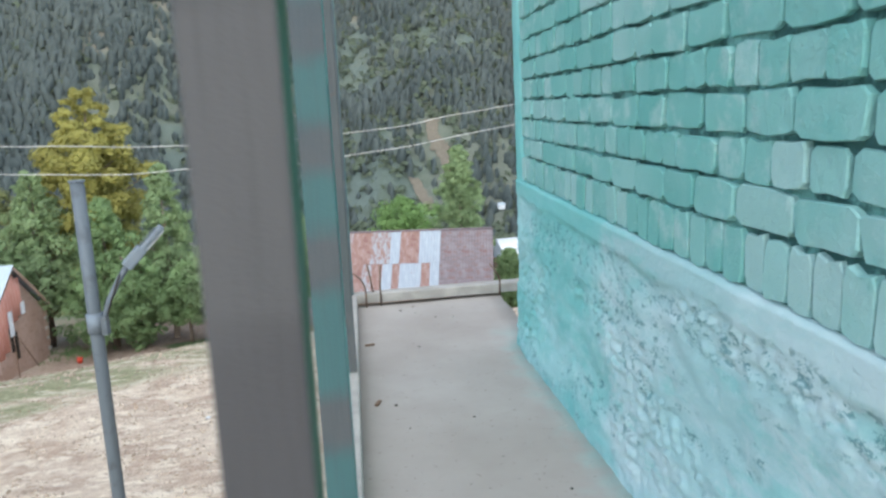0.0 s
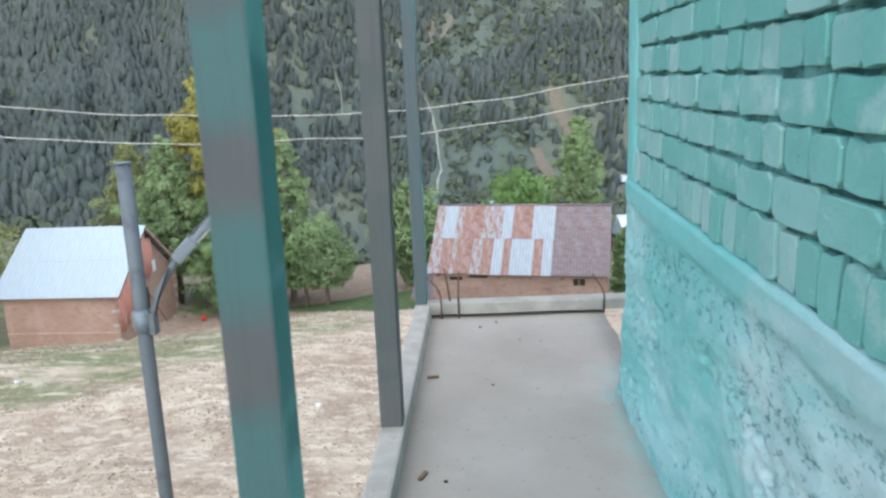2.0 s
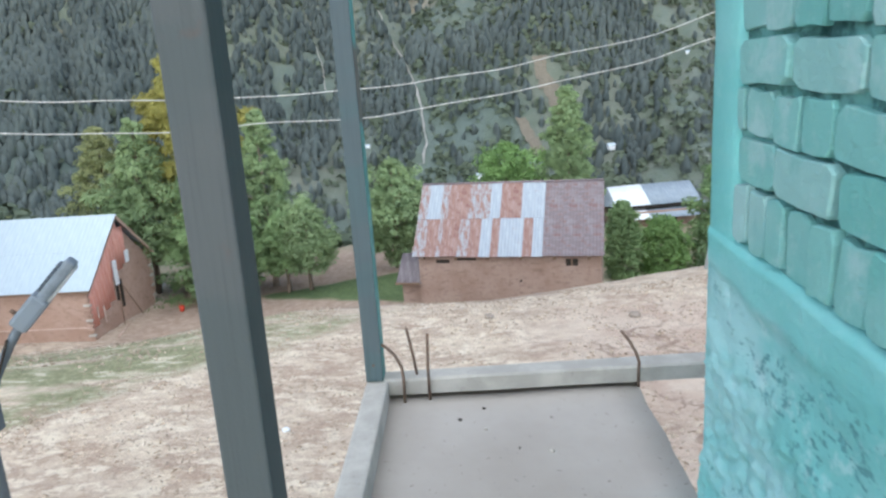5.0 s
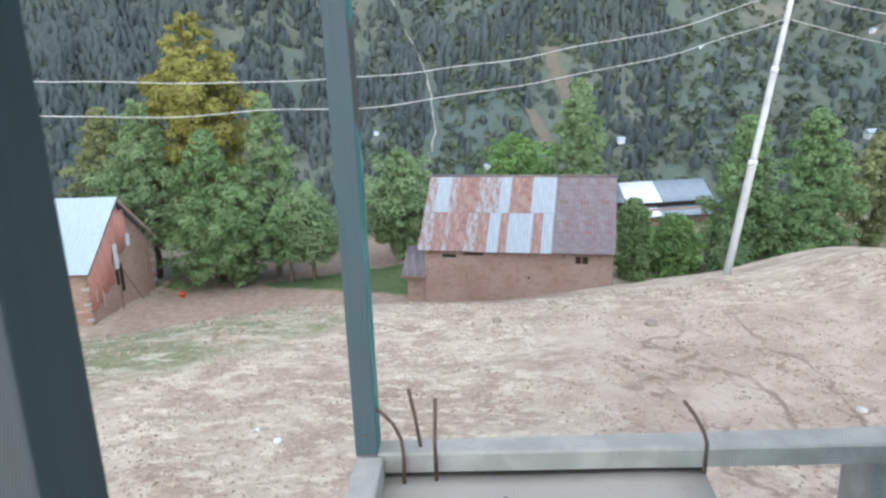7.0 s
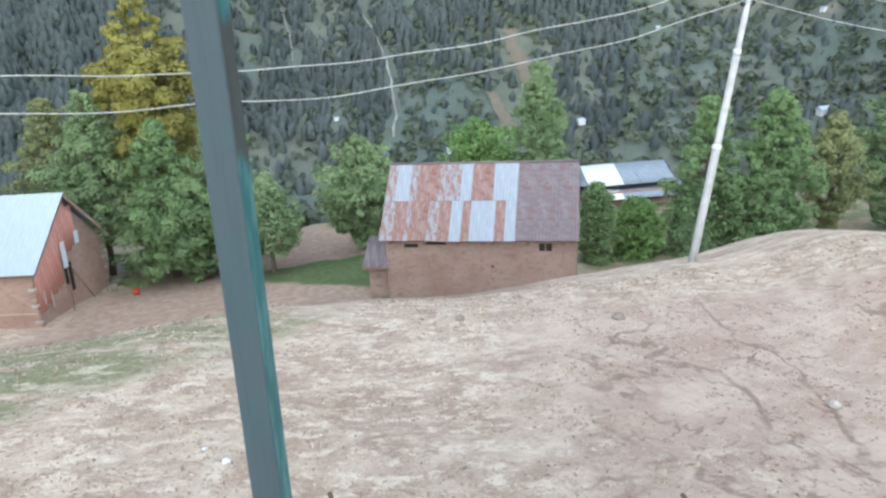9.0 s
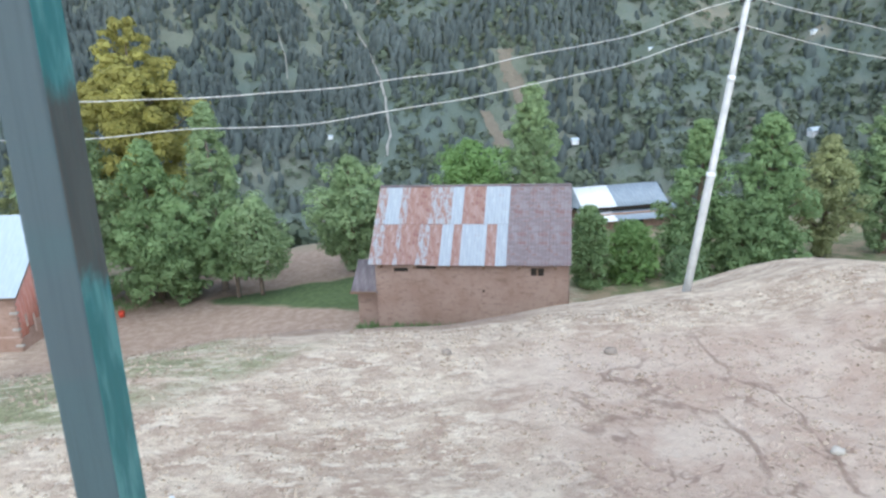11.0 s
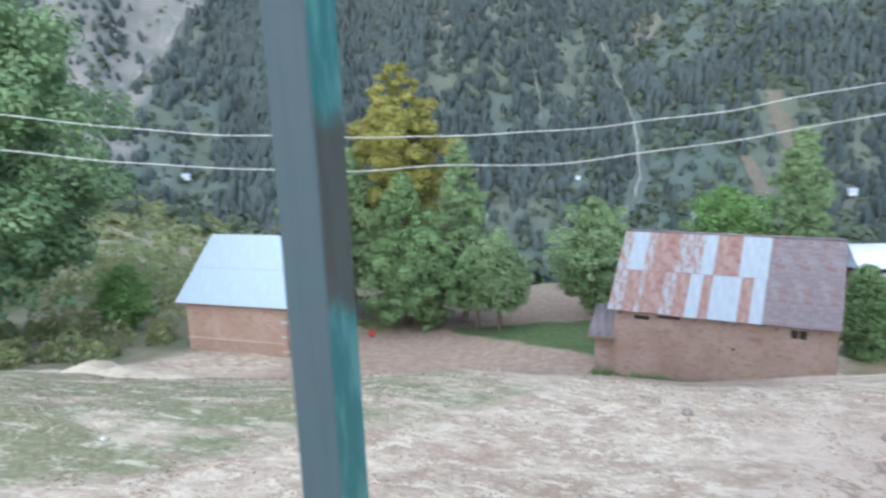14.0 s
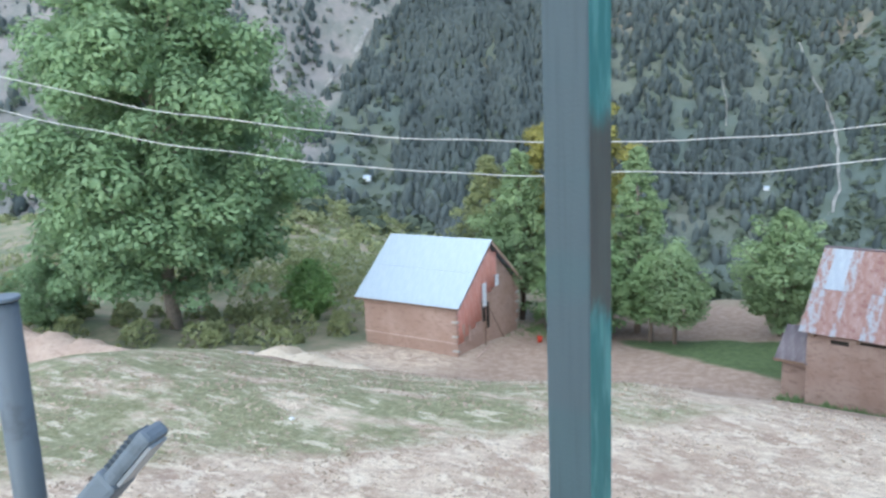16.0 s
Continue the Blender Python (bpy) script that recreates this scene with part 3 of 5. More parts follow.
def forest():
    rng = random.Random(5)
    verts, faces = [], []
    n = 0
    while n < 62000:
        a = radians(-66 + 100 * rng.random())
        r = 300 + 400 * rng.random() ** 0.85
        x, y = r * math.sin(a), r * math.cos(a)
        up = (r - 290) / 320
        if on_gully(x, y):
            continue
        d = 0.50 + 1.3 * bump_noise((x, y, 11), 0.010) + 0.7 * bump_noise((math.atan2(x, y) * 26, r * 0.004, 4), 1.0) + 1.1 * (up - 0.30) - 0.70 * smooth01((x + 10) / 110)
        if x + (0.97 - 0.002 * (mountain_z(x, y) + 65)) * y < 0:
            d -= 1.1
        if rng.random() > d:
            if rng.random() < 0.96:
                n += 0.2
                continue
        n += 1
        h = 2.8 + 6.6 * rng.random() ** 1.6
        cone_tree(verts, faces, x, y, mountain_z(x, y) - 1.0, h, h * (0.22 + 0.10 * rng.random()), rng)
    me = bpy.data.meshes.new("forest")
    me.from_pydata(verts, [], faces)
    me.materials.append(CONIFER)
    me.polygons.foreach_set("use_smooth", [True] * len(me.polygons))
    return tagged(new("conifer_forest", me), "dense dark conifer forest on the mountainside", "forest", kind="stuff")


forest()


def blob(verts, faces, x, y, z, r, rng, n=26):
    """A loose clump: many small leaf-like facets scattered over a squashed ball."""
    for _ in range(n):
        a, u = rng.random() * 6.283, rng.random()
        q = r * (0.70 + 0.30 * rng.random())
        zz = u * 1.15 - 0.15
        rad = q * math.sqrt(max(0.05, 1 - (zz * 0.85) ** 2))
        c = Vector((x + rad * math.cos(a), y + rad * math.sin(a), z + zz * r))
        s = r * (1.0 + rng.random()) / math.sqrt(n)
        d = Vector((math.cos(a) + rng.uniform(-0.7, 0.7), math.sin(a) + rng.uniform(-0.7, 0.7), 1.6 * u + rng.uniform(-0.5, 0.7))).normalized()
        e = d.orthogonal().normalized() * s
        f = d.cross(e)
        i = len(verts)
        verts += [tuple(c - e - f * 0.6), tuple(c + e - f * 0.8), tuple(c + e * 0.7 + f), tuple(c - e * 0.8 + f * 0.9)]
        faces.append((i, i + 1, i + 2, i + 3))


def scrub():
    rng = random.Random(9)
    verts, faces = [], []
    for k in range(11000):
        a = radians(-66 + 100 * rng.random()) if k % 2 else radians(-8 + 42 * rng.random())
        r = 285 + 330 * rng.random() ** 1.3
        x, y = r * math.sin(a), r * math.cos(a)
        if on_gully(x, y):
            continue
        blob(verts, faces, x, y, mountain_z(x, y), 0.9 + 2.3 * rng.random() ** 1.8, rng, 18)
    for _ in range(600):
        x, y = rng.uniform(-60, 60), 70 + 150 * rng.random()
        blob(verts, faces, x, y, ground_z(x, y), 0.9 + 1.8 * rng.random(), rng, 44)
    me = bpy.data.meshes.new("scrub")
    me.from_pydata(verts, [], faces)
    me.materials.append(SCRUB)
    return tagged(new("hillside_scrub", me), "grey-green scrub bushes on the valley slopes", "scrub", kind="stuff")


scrub()


def spur_bushes():
    """Low olive bushes over the grassy spur to the west."""
    rng = random.Random(10)
    verts, faces = [], []
    for _ in range(1500):
        x, y = -64 + 24 * rng.gauss(0, 1), 72 + 18 * rng.gauss(0, 1)
        if y < 44 or x > -24:
            continue
        r = 0.25 + 0.85 * rng.random() ** 2
        blob(verts, faces, x, y, ground_z(x, y), r, rng, int(24 + 50 * r))
    me = bpy.data.meshes.new("spur_bushes")
    me.from_pydata(verts, [], faces)
    me.materials.append(LEAF_OLIVE)
    return tagged(new("spur_bushes", me), "olive bushes scattered over a dry grassy spur", "bushes", kind="stuff")


spur_bushes()


# ---------------------------------------------------------------- veranda
WALL_X = 0.28       # face of the brickwork
WALL_END = 4.86     # outer corner of the wall
EDGE_X = -0.665     # inner face of the kerb
KERB_H = 0.09
END_Y = 5.985       # inner face of the end beam


def slab_mesh():
    """Floor slab with a broken right edge past the wall's corner."""
    bm = bmesh.new()
    ys = [-2.0 + 0.12 * k for k in range(int((END_Y + 2.0) / 0.12) + 1)] + [END_Y + 0.06]
    top, low = [], []
    for y in ys:
        edge = 0.30 if y < WALL_END - 0.02 else 0.375 + 0.018 * noise.noise(Vector((y * 6, 1, 0)))
        xs = [EDGE_X - 0.08 + (edge - EDGE_X + 0.08) * k / 8 for k in range(9)]
        top.append([bm.verts.new((x, y, 0.004 * noise.noise(Vector((x * 2, y * 2, 0))) + 0.012 * (x - EDGE_X))) for x in xs])
        low.append([bm.verts.new((x, y, -0.14)) for x in (xs[0], xs[-1])])
    for k in range(len(ys) - 1):
        a, b, c, d = top[k], top[k + 1], low[k], low[k + 1]
        for j in range(8):
            bm.faces.new((a[j], a[j + 1], b[j + 1], b[j])).smooth = True
        bm.faces.new((c[0], a[0], b[0], d[0]))
        bm.faces.new((a[8], c[1], d[1], b[8]))
        bm.faces.new((c[1], c[0], d[0], d[1]))
    bm.faces.new((*top[-1], low[-1][1], low[-1][0]))
    bm.faces.new((*top[0][::-1], low[0][0], low[0][1]))
    return bm


floor = tagged(part("floor", slab_mesh(), FLOOR), "dusty grey concrete veranda floor with turquoise overspray", "floor", kind="structure")
kerb = part("kerb", box(-0.76, EDGE_X, -2.0, END_Y - 0.012, -0.14, KERB_H, bevel=0.012), KERB)
tagged(kerb, "low pale concrete kerb along the veranda edge", "kerb", kind="structure")


def end_beam():
    bm = bmesh.new()
    n = 16
    for y0, y1 in ((END_Y, END_Y + 0.095),):
        rings = []
        for k in range(n + 1):
            x = -0.76 + 2.9 * k / n
            t = KERB_H + 0.012 * (x + 0.665)
            j = 0.004 * noise.noise(Vector((x * 4, 0, 0))) - 0.012 * (x + 0.66)
            rings.append([bm.verts.new(p) for p in (
                (x, y0 + j, t - 0.070), (x, y0 + j, t - 0.008), (x, y0 + 0.008 + j, t), (x, y1 - 0.008, t), (x, y1, t - 0.008), (x, y1, t - 0.070))])
        for a, b in zip(rings, rings[1:]):
            for j in range(6):
                bm.faces.new((a[j], b[j], b[(j + 1) % 6], a[(j + 1) % 6]))
        bm.faces.new(rings[0][::1])
        bm.faces.new(rings[-1][::-1])
    bmesh.ops.recalc_face_normals(bm, faces=bm.faces)
    return bm


beam = tagged(part("end_beam", end_beam(), KERB), "grey concrete edge beam across the veranda end", "beam", kind="structure")
landing = part("landing", box(0.40, 2.6, 2.0, 5.45, -0.95, -0.80, bevel=0.01), ROUGH_CONCRETE)
tagged(landing, "lower grey concrete landing beside the veranda", "landing", kind="structure")
pier = tagged(part("support_pier", box(0.93, 1.15, 6.0, 6.2, ground_z(1, 6.1) - 0.3, 0.045, bevel=0.015), ROUGH_CONCRETE),
              "rough grey concrete pier under the beam", "pier", kind="structure")
for py in (-1.5, 2.0, 5.9):
    q = part("support_pier", box(-0.70, -0.48, py - 0.11, py + 0.11, ground_z(-0.6, py) - 0.3, -0.142, bevel=0.015), ROUGH_CONCRETE)
    tagged(q, "rough grey concrete pier under the veranda slab", "pier", kind="structure")
rail = tagged(part("top_rail", box(-0.765, -0.67, -2.0, 6.09, 2.80, 2.90, bevel=0.006), POST_GREY), "grey timber rail across the post tops", "rail", kind="structure")


def post(y, face, side, label, w=0.085, d=0.09):
    e = empty("veranda_post", pose(-0.760, y, KERB_H - 0.002), label, "post", "posts along the veranda")
    bm = bmesh.new()
    add_box(bm, 0.0, w, 0.0, d, 0.0, 2.712, bevel=0.005)
    for f in bm.faces:
        f.material_index = 1 if f.normal.x > 0.7 else 0
    part("shaft", bm, [face, side], e)
    add = tube([(w * 0.5, 0.004, 0.075), (w * 0.5, -0.002, 0.075)], 0.006, 8)
    part("bolt", add, RUST, e, "dark rusty bolt")
    return e


post(1.50, POST_DARK, POST_GREEN, "grey painted square veranda post with green edge")
post(2.79, POST_BANDED, POST_TEAL, "square veranda post with worn turquoise bands")
post(4.32, POST_PLAIN, POST_PLAIN, "weathered grey square veranda post on the kerb")
post(5.98, POST_BLUE, POST_CORNER, "slate blue corner post with turquoise rusty edge", 0.074, 0.10)


def rebar(name, pts, label):
    tagged(part(name, tube(pts, 0.0065, 7), RUST, smooth=True), label, "rebar", "bent bars at the slab end")


bz = KERB_H
rebar("rebar", [(-0.60, 5.95, 0.0), (-0.60, 5.97, 0.10), (-0.605, 5.975, 0.15), (-0.63, 5.985, 0.20), (-0.67, 6.0, 0.235), (-0.70, 6.01, 0.25)], "rusty steel bar bent over the end beam")
rebar("rebar", [(-0.545, 6.03, bz - 0.02), (-0.56, 6.03, 0.19), (-0.578, 6.03, 0.30)], "short upright rusty steel bar in the beam")
rebar("rebar", [(-0.495, 5.965, 0.0), (-0.495, 5.967, 0.14), (-0.488, 5.97, 0.295)], "straight rusty steel bar standing at the beam")
rebar("rebar", [(0.375, 5.965, 0.01), (0.38, 5.97, 0.12), (0.372, 5.985, 0.155), (0.348, 6.01, 0.20), (0.318, 6.03, 0.240)], "dark bent steel bar hooked over the beam")


# wall: core, plastered dado, corner strip
def course_z(row, y):
    """Height of the joint under a brick course: the courses fall slightly towards the house door."""
    return 0.905 + (0.0 if row == 0 else 0.14 + 0.1035 * (row - 1)) + max(0.012, 0.040 - 0.0045 * row) * (y - 3.5)


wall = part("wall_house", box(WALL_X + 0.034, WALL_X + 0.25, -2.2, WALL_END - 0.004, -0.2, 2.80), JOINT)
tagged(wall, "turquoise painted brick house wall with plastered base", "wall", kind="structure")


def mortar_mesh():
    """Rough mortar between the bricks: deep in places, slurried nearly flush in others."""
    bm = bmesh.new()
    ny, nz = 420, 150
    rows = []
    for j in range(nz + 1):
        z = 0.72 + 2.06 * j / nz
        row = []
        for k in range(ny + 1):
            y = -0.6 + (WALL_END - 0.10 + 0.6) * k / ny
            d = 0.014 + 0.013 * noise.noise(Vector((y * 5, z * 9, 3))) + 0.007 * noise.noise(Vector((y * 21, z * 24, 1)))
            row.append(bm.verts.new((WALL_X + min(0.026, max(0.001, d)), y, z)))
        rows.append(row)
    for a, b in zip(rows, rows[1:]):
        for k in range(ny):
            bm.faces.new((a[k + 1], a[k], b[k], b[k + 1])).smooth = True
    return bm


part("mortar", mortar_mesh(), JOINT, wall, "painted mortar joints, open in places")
wall_end = part("wall_end", box(WALL_X + 0.252, 3.2, WALL_END - 0.26, WALL_END - 0.012, -3.6, 2.80), DADO)
tagged(wall_end, "turquoise plastered return wall", "wall", kind="structure")


def dado_mesh():
    bm = bmesh.new()
    ny, nz = 400, 84
    rows = []
    for j in range(nz + 1):
        v = j / nz
        row = []
        for k in range(ny + 1):
            y = 0.2 + (WALL_END - 0.2) * k / ny
            top = course_z(0, y) + 0.004 + 0.006 * noise.noise(Vector((y * 6, 0, 2)))
            z = -0.03 + (top + 0.03) * v
            p = Vector((y * 3.2, z * 5.5, 0))
            # smooth trowelled band under the bricks, rough thrown plaster in patches below it
            edge = top - 0.115 + 0.035 * noise.noise(Vector((y * 2.1, 4, 0))) + 0.015 * noise.noise(Vector((y * 8, 4, 0)))
            lip = smooth01((z - edge) / 0.03)
            rub = (1 - lip) * smooth01((noise.noise(Vector((y * 1.2, z * 3.2, 9))) + 0.05) / 0.3)
            d = 0.014 * noise.noise(p) + 0.006 * noise.noise(p * 3.1)
            d += rub * (0.013 * noise.noise(p * 7) + 0.010 * noise.noise(p * 14))
            flare = 0.035 * (1 - v) ** 3 + 0.008 * (1 - v)
            end = smooth01((WALL_END - y) / 0.04)
            x = WALL_X - (0.006 + flare + d * (1 - 0.6 * lip) + 0.008 * lip) * end - 0.002
            if j == nz:
                x = WALL_X + 0.023
            row.append(bm.verts.new((x, y + (1 - end) * 0.004, z)))
        rows.append(row)
    for a, b in zip(rows, rows[1:]):
        for k in range(ny):
            bm.faces.new((a[k + 1], a[k], b[k], b[k + 1])).smooth = True
    back = [[bm.verts.new((WALL_X + 0.03, r[-1].co.y, r[-1].co.z)) for r in rows]]
    for k in range(nz):
        bm.faces.new((rows[k][-1], back[0][k], back[0][k + 1], rows[k + 1][-1]))
    return bm


part("plaster_base", dado_mesh(), DADO, wall, "rough pale turquoise plaster with pits")


def corner_strip():
    bm = bmesh.new()
    rows = []
    for k in range(60):
        z = 0.80 + 2.0 * k / 59
        j = 0.006 * noise.noise(Vector((z * 7, 0, 5)))
        q = 0.010 * noise.noise(Vector((z * 5, 2, 5))) + 0.006 * noise.noise(Vector((z * 19, 2, 5)))
        n1, n2 = 0.005 * noise.noise(Vector((z * 9, 7, 1))), 0.005 * noise.noise(Vector((z * 9, 7, 4)))
        rows.append([bm.verts.new(p) for p in ((WALL_X + 0.03, WALL_END - 0.168 + q, z), (WALL_X + 0.001, WALL_END - 0.163 + q, z), (WALL_X - 0.008 + n1, WALL_END - 0.145 + q, z),
                                               (WALL_X - 0.009 + n2, WALL_END - 0.095, z), (WALL_X - 0.010 + n1, WALL_END - 0.05 + j, z), (WALL_X - 0.006 + j, WALL_END - 0.014, z),
                                               (WALL_X + 0.010, WALL_END + 0.002 + j, z), (WALL_X + 0.25, WALL_END, z))])
    for a, b in zip(rows, rows[1:]):
        for j in range(7):
            bm.faces.new((a[j + 1], a[j], b[j], b[j + 1])).smooth = True
    return bm


part("corner_strip", corner_strip(), DADO, wall, "smooth turquoise plaster corner strip")


# ---------------------------------------------------------------- street lamp
def street_lamp():
    gx, gy = -2.48, 6.02
    gz = ground_z(gx, gy)
    e = empty("street_lamp", pose(gx, gy, gz), "grey steel street lamp with a bracket arm", "street lamp")
    top = 1.0 - gz
    part("pole", tube([(0, 0, -0.3), (0, 0, top - 0.92), (0, 0, top)], 0.045, 14), STEEL, e)
    part("pole_cap", tube([(0, 0, top), (0, 0, top + 0.012)], 0.052, 14), LAMP_GREY, e)
    c = top - 0.98
    part("clamp", tube([(0, 0, c - 0.07), (0, 0, c + 0.07)], 0.056, 14), LAMP_GREY, e)
    part("clamp_plate", box(0.045, 0.085, -0.035, 0.035, c - 0.09, c + 0.05, bevel=0.006), STEEL, e)
    arm = [(0.06, 0, c - 0.05), (0.075, 0.0, c + 0.06), (0.11, 0.01, c + 0.16), (0.19, 0.03, c + 0.30), (0.28, 0.05, c + 0.43)]
    part("arm", tube(arm, 0.021, 10), STEEL, e)
    d = Vector((0.19, 0.05, 0.20)).normalized()
    o = Vector((0.24, 0.042, c + 0.37))
    m = Matrix.Translation(o) @ d.to_track_quat("X", "Z").to_matrix().to_4x4()
    housing = part("lamp_housing", box(0.0, 0.17, -0.05, 0.05, -0.035, 0.045, bevel=0.016, m=m), LAMP_GREY, e)
    cover = part("lamp_cover", box(0.15, 0.37, -0.045, 0.045, -0.022, 0.026, bevel=0.015, m=m), LAMP_GREY, e)
    part("lamp_lens", box(0.17, 0.35, -0.036, 0.036, -0.032, -0.018, bevel=0.005, m=m), LAMP_GLASS, cover)
    for k in range(7):
        part("cooling_fin", box(0.19 + 0.022 * k, 0.195 + 0.022 * k, -0.04, 0.04, 0.024, 0.04, m=m), STEEL, cover)
    part("clamp_screw", tube([m @ Vector((0.02, 0.05, 0.05)), m @ Vector((0.02, 0.05, 0.075))], 0.009, 6), RUST, housing)
    part("cable", tube([(0.08, 0, c + 0.02), (0.12, -0.03, c + 0.12), (0.2, 0.0, c + 0.33)], 0.006, 6), DARK, e)
    return e


street_lamp()


# ---------------------------------------------------------------- utility pole and wires
POLE_BASE = Vector((5.02, 18.9, 0))
POLE_TOP = Vector((5.94, 18.9, 2.3))


def utility_pole():
    bz = ground_z(POLE_BASE.x, POLE_BASE.y) - 0.4
    base = Vector((POLE_BASE.x - 0.06, POLE_BASE.y, bz))
    e = empty("utility_pole", Matrix.Translation(base), "leaning grey tubular utility pole on the field edge", "utility pole")
    d = POLE_TOP - base
    pts = [d * t for t in (0, 0.45, 0.46, 0.75, 0.76, 1.0)]
    part("shaft", tube(pts, [0.085, 0.082, 0.07, 0.068, 0.058, 0.055], 12), POLE, e)
    for t, r in ((0.455, 0.09), (0.755, 0.075)):
        part("collar", tube([d * (t - 0.008), d * (t + 0.008)], r, 12), WHITEWALL, e)
    for t in (0.985, 0.90):
        c = d * t
        arm = part("cross_bracket", box(c.x - 0.11, c.x + 0.11, c.y - 0.03, c.y + 0.03, c.z - 0.03, c.z + 0.03, bevel=0.008), STEEL, e)
        for s in (-1, 1):
            part("insulator", tube([(c.x + s * 0.1, c.y, c.z - 0.04), (c.x + s * 0.1, c.y, c.z + 0.0), (c.x + s * 0.1, c.y, c.z + 0.05)], [0.03, 0.045, 0.025], 8), DARK, arm)
    return e


utility_pole()


def wire(a, b, sag, reach, seed):
    """A sagging, slightly kinked bare wire from a, through b, on to reach times the span."""
    a, b = Vector(a), Vector(b)
    pts = []
    n = 90
    for k in range(n + 1):
        u = reach * k / n
        p = a.lerp(b, u)
        p.z += -4 * sag * u * (1 - u) + 0.085 * noise.noise(Vector((u * 11, seed, 0)))
        pts.append(p)
    w = part("overhead_wire", tube(pts, 0.0085, 5), WIRE)
    return tagged(w, "pale bare overhead wire sagging across the field", "wire", "overhead wires")


wire((5.94, 18.9, 2.26), (-12.8, 11.4, 2.5), 1.33, 1.35, 1)
wire((5.83, 18.9, 1.76), (-12.8, 11.4, 1.96), 1.28, 1.35, 4)
wire((5.98, 18.9, 2.26), (40, 34, 1.5), 1.6, 1.0, 8)
wire((5.87, 18.9, 1.76), (40, 34, 0.7), 1.7, 1.0, 9)


# ---------------------------------------------------------------- houses
def corrugated(w, l, pitch=0.19, amp=0.02, rng=None, lift=0.0):
    """A sheet w wide along x and l long up y, waved across its width, 4 mm thick."""
    bm = bmesh.new()
    n = max(4, int(w / pitch * 4))
    rows = []
    for y in (0.0, l * 0.5, l):
        rows.append([[bm.verts.new((w * k / n, y, amp * math.sin(2 * math.pi * w * k / n / pitch) + dz + lift)) for k in range(n + 1)] for dz in (0.0, -0.006)])
    for (a, a2), (b, b2) in zip(rows, rows[1:]):
        for k in range(n):
            bm.faces.new((a[k], a[k + 1], b[k + 1], b[k])).smooth = amp > 0.01
            bm.faces.new((b2[k], b2[k + 1], a2[k + 1], a2[k])).smooth = amp > 0.01
    for a, a2 in (rows[0], rows[-1]):
        for k in range(n):
            bm.faces.new((a[k], a2[k], a2[k + 1], a[k + 1]))
    for k in (0, n):
        for (a, a2), (b, b2) in zip(rows, rows[1:]):
            bm.faces.new((a[k], b[k], b2[k], a2[k]))
    bmesh.ops.recalc_face_normals(bm, faces=bm.faces)
    return bm


def shell_walls(w, d, h, gable, base=0.6, t=0.3, wob=0.03):
    """Four mud walls with gables over the short ends, from base below the ground up."""
    bm = bmesh.new()
    for x0, x1, y0, y1 in ((0, w, 0, t), (0, w, d - t, d)):
        add_box(bm, x0, x1, y0, y1, -base, h)
    for x0, x1 in ((0, t), (w - t, w)):
        a = [bm.verts.new((x, y, z)) for x in (x0, x1) for y, z in ((t, -base), (d - t, -base), (d - t, h), (d / 2, h + gable - 0.05), (t, h))]
        bm.faces.new(a[:5])
        bm.faces.new(a[5:][::-1])
        for k in range(5):
            bm.faces.new((a[k], a[5 + k], a[5 + (k + 1) % 5], a[(k + 1) % 5]))
    bmesh.ops.recalc_face_normals(bm, faces=bm.faces)
    return bm


